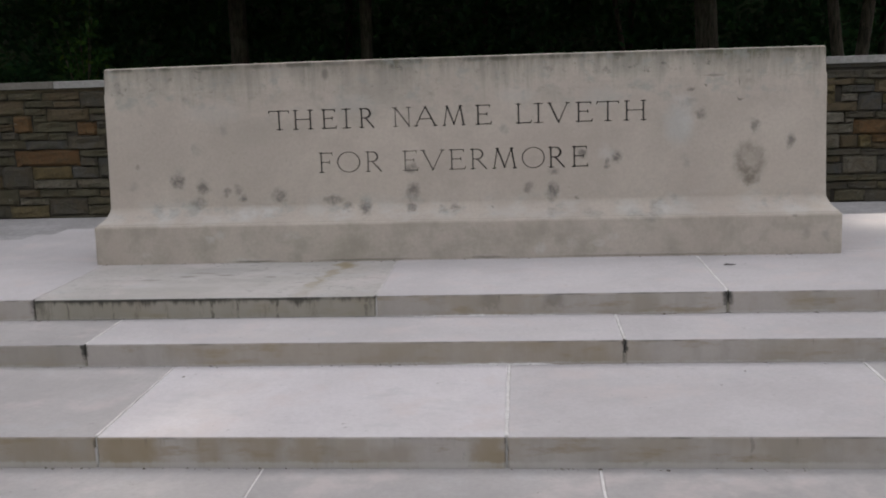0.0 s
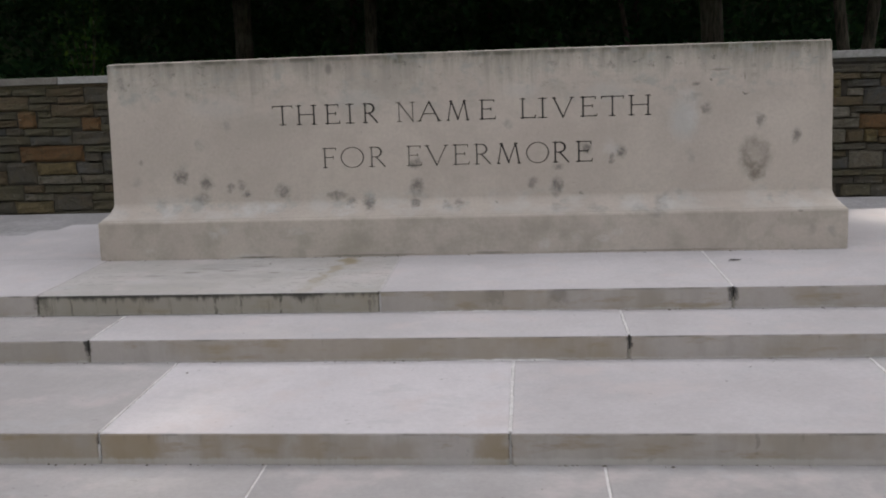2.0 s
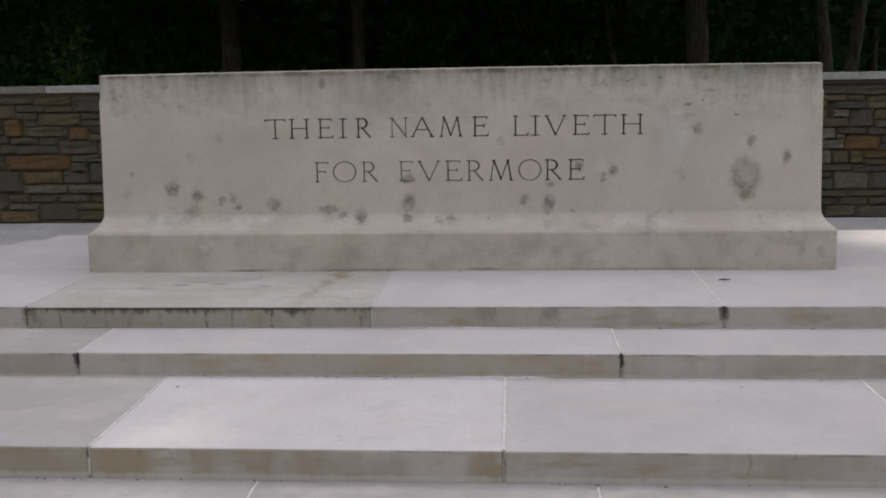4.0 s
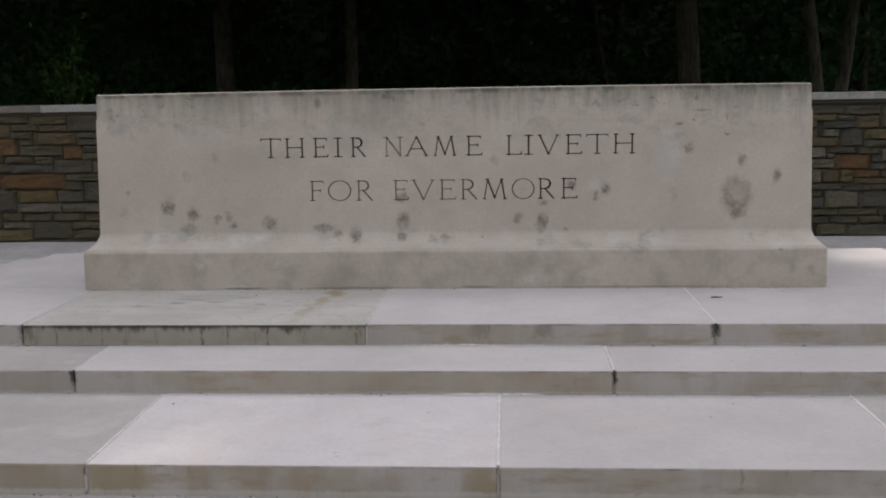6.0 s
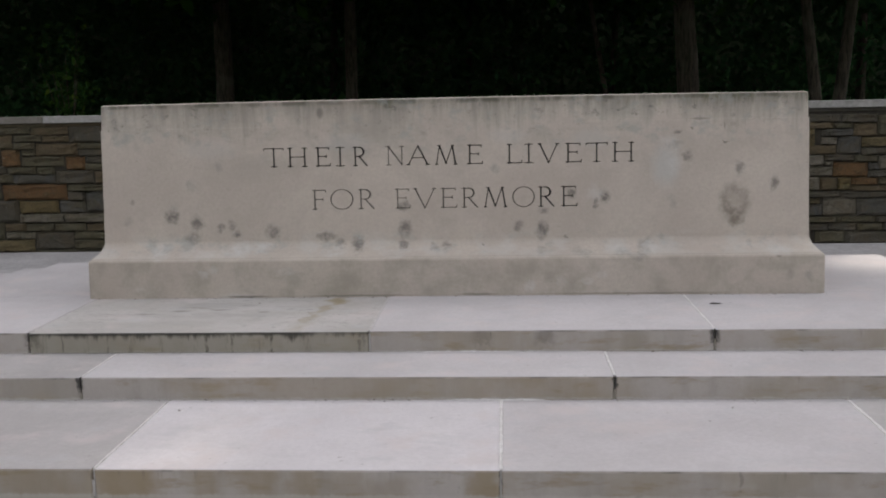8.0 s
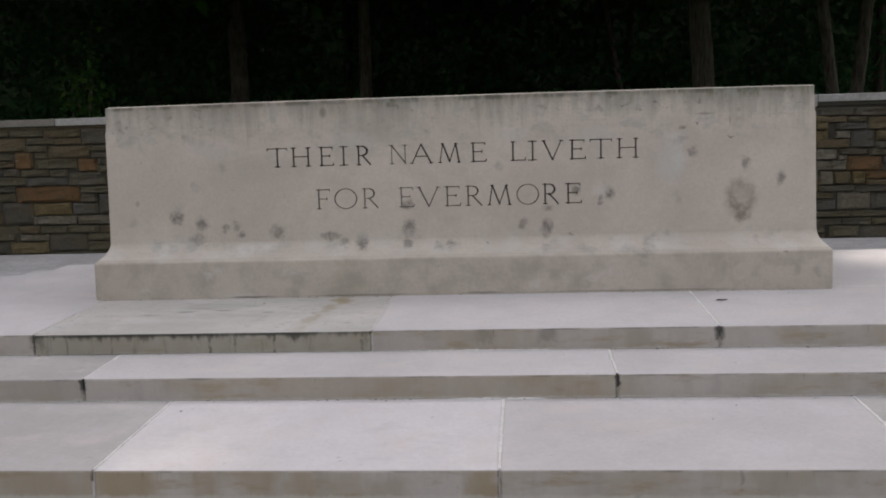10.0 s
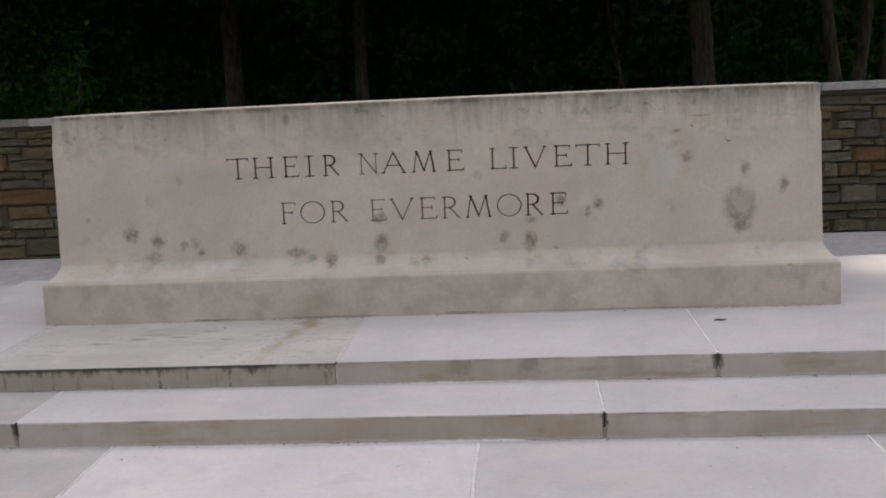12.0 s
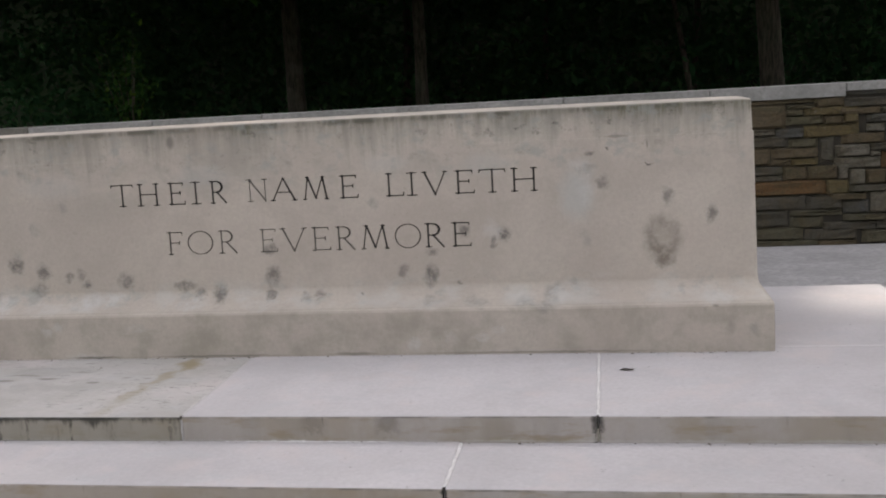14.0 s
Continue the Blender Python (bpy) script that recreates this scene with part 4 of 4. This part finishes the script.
lay(('p', 3.162, 3.549, 0.394, 0.485), ('r', 3.559, 3.89, 0.38, 0.521), ('u', 3.899, 3.998, 0.45, 0.512), ('u', 3.902, 4.15, 0.376, 0.438))
lay(('p', 3.286, 3.421, 0.253, 0.373), ('b', 3.432, 3.592, 0.252, 0.371), ('y', 3.604, 3.73, 0.25, 0.369), ('r', 3.74, 3.994, 0.299, 0.367), ('b', 3.743, 4.15, 0.236, 0.287), ('o', 4.005, 4.15, 0.297, 0.364))
lay(('g', 3.297, 3.624, 0.184, 0.235), ('g', 3.635, 4.15, 0.174, 0.225), ('b', 3.116, 3.433, 0.117, 0.168), ('u', 3.243, 3.464, -0.009, 0.105), ('p', 3.474, 3.79, -0.006, 0.166), ('u', 3.801, 4.15, -0.009, 0.162))
lay(('o', 3.248, 3.596, -0.073, -0.021), ('o', 3.607, 3.989, -0.076, -0.024), ('g', 4.0, 4.15, -0.078, -0.027), ('g', 3.081, 3.515, -0.153, -0.09), ('g', 3.532, 3.804, -0.155, -0.092), ('o', 3.815, 4.059, -0.157, -0.094), ('g', 4.07, 4.15, -0.159, -0.096))
lay(('o', 3.408, 3.681, -0.28, -0.171), ('g', 3.692, 4.15, -0.289, -0.174), ('b', 3.197, 3.562, -0.337, -0.297), ('o', 3.573, 4.15, -0.34, -0.3))
near = len(laid)
for start, stop in ((-10.9, -5.52), (-3.77, 2.31), (4.16, 10.9)):
    z = GROUND + 0.005
    while z < WALL_TOP - 0.03:
        h = min(rng.uniform(0.12, 0.185), WALL_TOP - z)
        if WALL_TOP - z - h < 0.05:
            h = WALL_TOP - z
        x = start
        while x < stop - 0.01:
            kind = rng.random()
            w = rng.uniform(0.18, 0.36) if kind < 0.36 else rng.uniform(0.34, 0.66)
            w = stop - x if stop - x - w < 0.15 else w
            if kind < 0.36:
                laid.append(("o", x, x + w, z, z + h))
            else:
                split = z + h * rng.uniform(0.36, 0.64)
                for lo, hi in ((z, split), (split, z + h)):
                    cuts = [x, x + w] if w < 0.42 or rng.random() < 0.5 else [x, x + w * rng.uniform(0.35, 0.65), x + w]
                    laid += [("o", a, b, lo, hi) for a, b in zip(cuts, cuts[1:])]
            x += w
        z += h
far_v, far_f = [], []
for i, (k, a, b, lo, hi) in enumerate(laid):
    cx, cz = (a + b) / 2, (lo + hi) / 2
    if i < near:
        w, h = b - a + rng.uniform(0.0, 0.01), hi - lo + rng.uniform(0.003, 0.009)
        m = pose(cx, WALL_Y + rng.uniform(-0.008, 0.004), cz, 0, rng.uniform(-0.8, 0.8), 0) @ Matrix.Diagonal((w, 1, h, 1))
        part("rubble_stone", rng.choice(ROCK_MESHES[k]), wall, "", m)
    else:
        w, h = b - a - 0.011, hi - lo - 0.011
        v, f = rng.choice(ROCKS)
        n = len(far_v)
        far_v += [(cx + p[0] * w, WALL_Y + p[1], cz + p[2] * h) for p in v]
        far_f += [tuple(j + n for j in q) for q in f]
tagged(part("rubble_field", mesh_of("rubble_field", far_v, far_f, RUBBLE_JOINED), wall, "squared rubble stones"), kind="stuff")
joints = (-11.0, -9.7, -8.4, -7.0, -5.75, -4.51, -3.18, -2.06, -0.62, 0.81, 2.10, 3.25, 4.55, 5.9, 7.2, 8.5, 9.8, 11.0)
for a, b in zip(joints, joints[1:]):
    tall = a in (-3.18, 2.10)
    low = WALL_TOP - 0.01 if tall else WALL_TOP + 0.035
    me = box_mesh("coping_stone", a + 0.003, b - 0.003, WALL_Y - 0.035, WALL_Y + 0.38, low, COPING_TOP, COPING_BROWN if -6 < a < -4.6 else COPING_PALE if a == -4.51 else COPING, 0.006, 0.001)
    part("coping_stone", me, wall, "pale grey coping slab")
    if not tall:
        part("levelling_stone", box_mesh("levelling_stone", a + 0.004, b - 0.004, WALL_Y - 0.005, WALL_Y + 0.34, WALL_TOP, WALL_TOP + 0.034, RUBBLE, 0.004, 0.002), wall)


# ---- woodland ----
def trunk_mesh(height, radius, lean, bend, seed):
    rnd = random.Random(seed)
    verts, faces, n, rows = [], [], 12, 16
    for j in range(rows + 1):
        s = j / rows
        r = radius * (1 - 0.55 * s) * (1 + 0.5 * max(0, 0.06 - s) / 0.06)
        cx, cy = lean * s * height + bend * math.sin(s * 3), 0.4 * bend * math.sin(s * 4 + seed)
        for i in range(n):
            a = 2 * math.pi * i / n
            k = r * (1 + rnd.uniform(-0.06, 0.06))
            verts.append((cx + k * math.cos(a), cy + k * math.sin(a), s * height))
    for j in range(rows):
        faces += [(j * n + i, j * n + (i + 1) % n, (j + 1) * n + (i + 1) % n, (j + 1) * n + i) for i in range(n)]
    # limbs that leave the stem high up
    for _ in range(7):
        s = rnd.uniform(0.5, 0.95)
        base = Vector((lean * s * height + bend * math.sin(s * 3), 0, s * height))
        az = rnd.uniform(0, 2 * math.pi)
        way = Vector((math.cos(az), math.sin(az), rnd.uniform(0.3, 0.9))).normalized()
        side = way.cross(Vector((0, 0, 1))).normalized()
        other = side.cross(way)
        reach, r0 = rnd.uniform(2.0, 3.8), radius * (1 - 0.55 * s) * 0.5
        k = len(verts)
        for j in range(4):
            c = base + way * reach * j / 3 + Vector((0, 0, 0.25 * (j / 3) ** 2))
            r = r0 * (1 - 0.85 * j / 3)
            for i in range(5):
                a = 2 * math.pi * i / 5
                verts.append(tuple(c + side * r * math.cos(a) + other * r * math.sin(a)))
        for j in range(3):
            faces += [(k + j * 5 + i, k + j * 5 + (i + 1) % 5, k + (j + 1) * 5 + (i + 1) % 5, k + (j + 1) * 5 + i) for i in range(5)]
    return mesh_of("trunk", verts, faces, BARK, True)


def leaves_mesh(name, centres, per, spread, size, mat, seed, gaps=()):
    """Clumps of small pointed leaves turned all ways."""
    rs = np.random.RandomState(seed)
    c = np.repeat(np.array(centres, float), per, axis=0)
    c = c + rs.normal(0, 1, c.shape) * np.array(spread)
    for start, radius in gaps:
        off = c - np.array(start)
        along = off @ SUNWARD
        c = c[np.linalg.norm(off - along[:, None] * SUNWARD, axis=1) > radius]
    n = len(c)
    d = rs.normal(0, 1, (n, 3))
    d /= np.linalg.norm(d, axis=1)[:, None]
    e = np.cross(d, rs.normal(0, 1, (n, 3)))
    e /= np.linalg.norm(e, axis=1)[:, None]
    s = (size * rs.uniform(0.6, 1.3, n))[:, None]
    pts = np.stack([c - d * s, c + e * s * 0.45, c + d * s, c - e * s * 0.45], axis=1).reshape(-1, 3)
    faces = np.arange(n * 4).reshape(-1, 4)
    return mesh_of(name, pts.tolist(), faces.tolist(), mat)


def crown_centres(radius, low, high, count, seed):
    rnd = random.Random(seed)
    out = []
    while len(out) < count:
        x, y, s = rnd.uniform(-1, 1), rnd.uniform(-1, 1), rnd.uniform(0, 1)
        edge = math.sin(math.pi * min(1, s * 0.9 + 0.1)) ** 0.6
        if 0.25 < math.hypot(x, y) < edge:
            out.append((x * radius, y * radius, low + (high - low) * s))
    return out


SUNWARD = np.array((math.sin(az) * math.cos(el), math.cos(az) * math.cos(el), math.sin(el)))
CROWNS = [leaves_mesh("crown", crown_centres(4.6, 5.0, 15.0, 150, 11 + k), 22, (0.55, 0.55, 0.4), 0.34, LEAVES, 20 + k) for k in range(3)]
TREES = [(-9.87, 31.0, 0.36, -0.006, 0.02), (-5.25, 31.0, 0.25, 0.008, 0.02), (6.18, 27.0, 0.38, -0.076, 0.05), (9.58, 25.0, 0.18, -0.145, 0.06), (10.08, 25.5, 0.2, 0.083, 0.1),
         (4.35, 33.0, 0.11, -0.2, 0.2), (-26.0, 28.0, 0.2, 0.01, 0.1), (15.6, 29.0, 0.25, 0.0, 0.1), (-30.0, 34.0, 0.2, 0.02, 0.1), (-1.4, 39.0, 0.14, 0.01, 0.2),
         (4.6, 37.0, 0.14, 0.03, 0.2), (14.5, 36.0, 0.2, -0.02, 0.1), (-7.2, 38.0, 0.18, 0.01, 0.2), (18.5, 22.0, 0.24, 0.0, 0.1), (-27.0, 25.0, 0.24, 0.0, 0.1)]
for i, (x, y, r, lean, bend) in enumerate(TREES):
    tree = new("tree")
    tree.matrix_basis = pose(x, y, GROUND - 0.05)
    tagged(tree, "tall dark-barked woodland tree behind the wall" if r > 0.15 else "thin dark young tree among the woodland", "tree", "woodland trees")
    part("trunk", trunk_mesh(15.0, r, lean, bend, i), tree)
    part("crown", CROWNS[i % 3], tree, "", pose(0, 0, 0, 0, 0, 40 * i))
rnd = random.Random(5)
under = [(rnd.uniform(-28, 28), rnd.uniform(33, 44), rnd.uniform(0.0, 1.0) * 10) for _ in range(1200)]
tagged(new("undergrowth", leaves_mesh("undergrowth", under, 40, (0.7, 0.6, 0.6), 0.24, WOOD_LEAVES, 40)), "deep dark green woodland undergrowth beneath the trees", "undergrowth", kind="stuff")
# unseen leaf roof, laid to keep sky and sun off the wood and steps
roof = []
for _ in range(3800):
    y = rnd.uniform(7.5, 46)
    if y > 24 and rnd.random() < 0.72:
        continue
    roof.append((rnd.uniform(-26, 32), y, 5.0 + 0.11 * y + rnd.uniform(0, 1) ** 1.2 * 11))
# more unseen clumps on the left, added to darken that side of the wood
side_rnd = random.Random(77)
for _ in range(1300):
    y = side_rnd.uniform(7.5, 46)
    roof.append((side_rnd.uniform(-46, -25), y, 5.0 + 0.11 * y + side_rnd.random() ** 1.2 * 11))
for _ in range(260):
    roof.append((side_rnd.uniform(-24, -9), side_rnd.uniform(24, 46), side_rnd.uniform(8.5, 20)))
# clumps added along the sun's line only to shade the middle step
for x in (-1.4, -1.1, -0.8, -0.55, -0.3, 0.0, 0.25, 0.5, 0.75, 1.0, 1.3, 1.6):
    roof += [tuple(np.array((x, -0.98, 0.18)) + SUNWARD * d) for d in (13.0, 14.0, 15.0, 16.0, 17.0)]
# holes in the leaf roof that let sun fall on chosen spots
GAPS = [((-0.74, -1.67, 0.09), 0.37), ((0.05, -1.58, 0.09), 0.27), ((2.4, 0.95, 0.27), 0.40), ((2.1, 0.3, 0.27), 0.26), ((-1.3, 0.70, 1.22), 0.45), ((-0.8, 0.70, 1.22), 0.45), ((-0.3, 0.70, 1.22), 0.45), ((0.2, 0.70, 1.22), 0.45), ((0.7, 0.70, 1.22), 0.45), ((1.2, 0.70, 1.22), 0.45), ((1.6, 0.70, 1.22), 0.45),
        ((-11.0, 20, 2.6), 0.7), ((-10.6, 19.5, 3.2), 0.6)]
tagged(new("canopy", leaves_mesh("canopy", roof, 30, (0.9, 0.9, 0.5), 0.45, LEAVES, 41, GAPS)), "unseen dark leaf canopy of the wood, with gaps cut for sun flecks", "canopy", kind="stuff")
# unseen leaf ring added to hold back light from the low sky
edge = []
for _ in range(1500):
    a = radians(rnd.uniform(150, 390))
    r = rnd.uniform(26, 33)
    edge.append((r * math.cos(a), -2 + r * math.sin(a), rnd.uniform(0.2, 10)))
tagged(new("leaf_screen", leaves_mesh("leaf_screen", edge, 30, (0.9, 0.9, 0.8), 0.42, LEAVES, 42)), "unseen ring of dark green leaves added round the clearing to block low sky", "woodland", kind="stuff")
# added sheet that closes sky gaps; the far wood's shade is in its colour
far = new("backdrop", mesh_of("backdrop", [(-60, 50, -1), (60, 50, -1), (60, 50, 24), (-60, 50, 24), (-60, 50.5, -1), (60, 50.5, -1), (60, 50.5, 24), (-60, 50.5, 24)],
                              [(0, 1, 2, 3), (5, 4, 7, 6), (3, 2, 6, 7), (0, 3, 7, 4), (1, 5, 6, 2)], plain_material("far_wood_shade", (0.025, 0.06, 0.012), (0.008, 0.02, 0.004), 0.8)))
tagged(far, "plain dark green sheet for the shaded wood far behind the trees", "backdrop", kind="structure")


def shrub(x, y, height, width, seed, label):
    rs = random.Random(seed)
    ob = new("shrub")
    ob.matrix_basis = pose(x, y, GROUND - 0.05)
    tagged(ob, label, "shrub")
    verts, faces, tips = [], [], []
    for _ in range(14):
        a, out = rs.uniform(0, 2 * math.pi), rs.uniform(0.1, 1.0) * width
        top = Vector((out * math.cos(a), out * math.sin(a), height * rs.uniform(0.45, 1.0)))
        k = len(verts)
        for j in range(4):
            s = j / 3
            c = Vector((top.x * s ** 1.3, top.y * s ** 1.3, top.z * s))
            r = 0.025 * (1 - 0.8 * s)
            verts += [(c.x + r, c.y, c.z), (c.x - r / 2, c.y + r * 0.87, c.z), (c.x - r / 2, c.y - r * 0.87, c.z)]
            if j:
                tips += [tuple(c), tuple(c * 0.9)]
        for j in range(3):
            faces += [(k + j * 3 + i, k + j * 3 + (i + 1) % 3, k + j * 3 + 3 + (i + 1) % 3, k + j * 3 + 3 + i) for i in range(3)]
    part("stem_clump", mesh_of("stem_clump", verts, faces, BARK), ob)
    part("foliage", leaves_mesh("foliage", tips, 8, (0.22, 0.22, 0.2), 0.10, SHRUB_LEAVES, seed), ob)
    return ob


shrub(-10.6, 19.5, 3.6, 0.9, 61, "young leafy green shrub at the edge of the wood")

# ---- small things ----
def grit(seed, count):
    """Crumbs of mortar, soil and leaf that gather along the feet of the risers and of the plinth."""
    rs = random.Random(seed)
    verts, faces = [], []
    runs = ((-2.4, 2.4, -0.757, 2 * RISE), (-2.8, 2.8, -1.13, RISE), (-3.2, 3.2, -1.85, TERRACE), (-1.81, 1.81, PLINTH[2], 3 * RISE))
    for _ in range(count):
        x0, x1, y, z = runs[rs.randrange(4)]
        spread = abs(rs.gauss(0, 0.009)) + 0.002 if rs.random() < 0.95 else rs.uniform(0.02, 0.3)
        c = Vector((rs.uniform(x0, x1), y - spread, z + 0.001))
        r = 0.0008 + 0.0036 * rs.random() ** 2.5
        k = len(verts)
        for i in range(5):
            a = 2 * math.pi * i / 5 + rs.uniform(-0.3, 0.3)
            q = r * rs.uniform(0.6, 1.5)
            verts.append((c.x + 1.6 * q * math.cos(a), c.y + q * math.sin(a), c.z - 0.001))
        verts.append((c.x, c.y, c.z + r * rs.uniform(0.5, 1.1)))
        faces += [(k + i, k + (i + 1) % 5, k + 5) for i in range(5)]
    return mesh_of("grit", verts, faces, GRIT)


tagged(new("grit", grit(90, 800)), "dark and pale crumbs along the foot of the steps", "grit", kind="stuff")
leaf_v = [(-0.034, 0.0, 0.001), (-0.012, -0.011, 0.004), (0.016, -0.010, 0.003), (0.036, 0.002, 0.006), (0.014, 0.010, 0.004), (-0.014, 0.010, 0.006)]
dry_leaf = new("fallen_leaf", mesh_of("fallen_leaf", leaf_v, [(0, 1, 5), (1, 2, 4, 5), (2, 3, 4)], DRY_LEAF))
dry_leaf.matrix_basis = pose(1.235, -0.265, 3 * RISE + 0.001, 0, 0, -4) @ Matrix.Diagonal((0.8, 0.7, 1.0, 1.0))
solid = dry_leaf.modifiers.new("thickness", "SOLIDIFY")
solid.thickness = 0.0012
tagged(dry_leaf, "small dark curled dry leaf lying on the top step", "leaf")
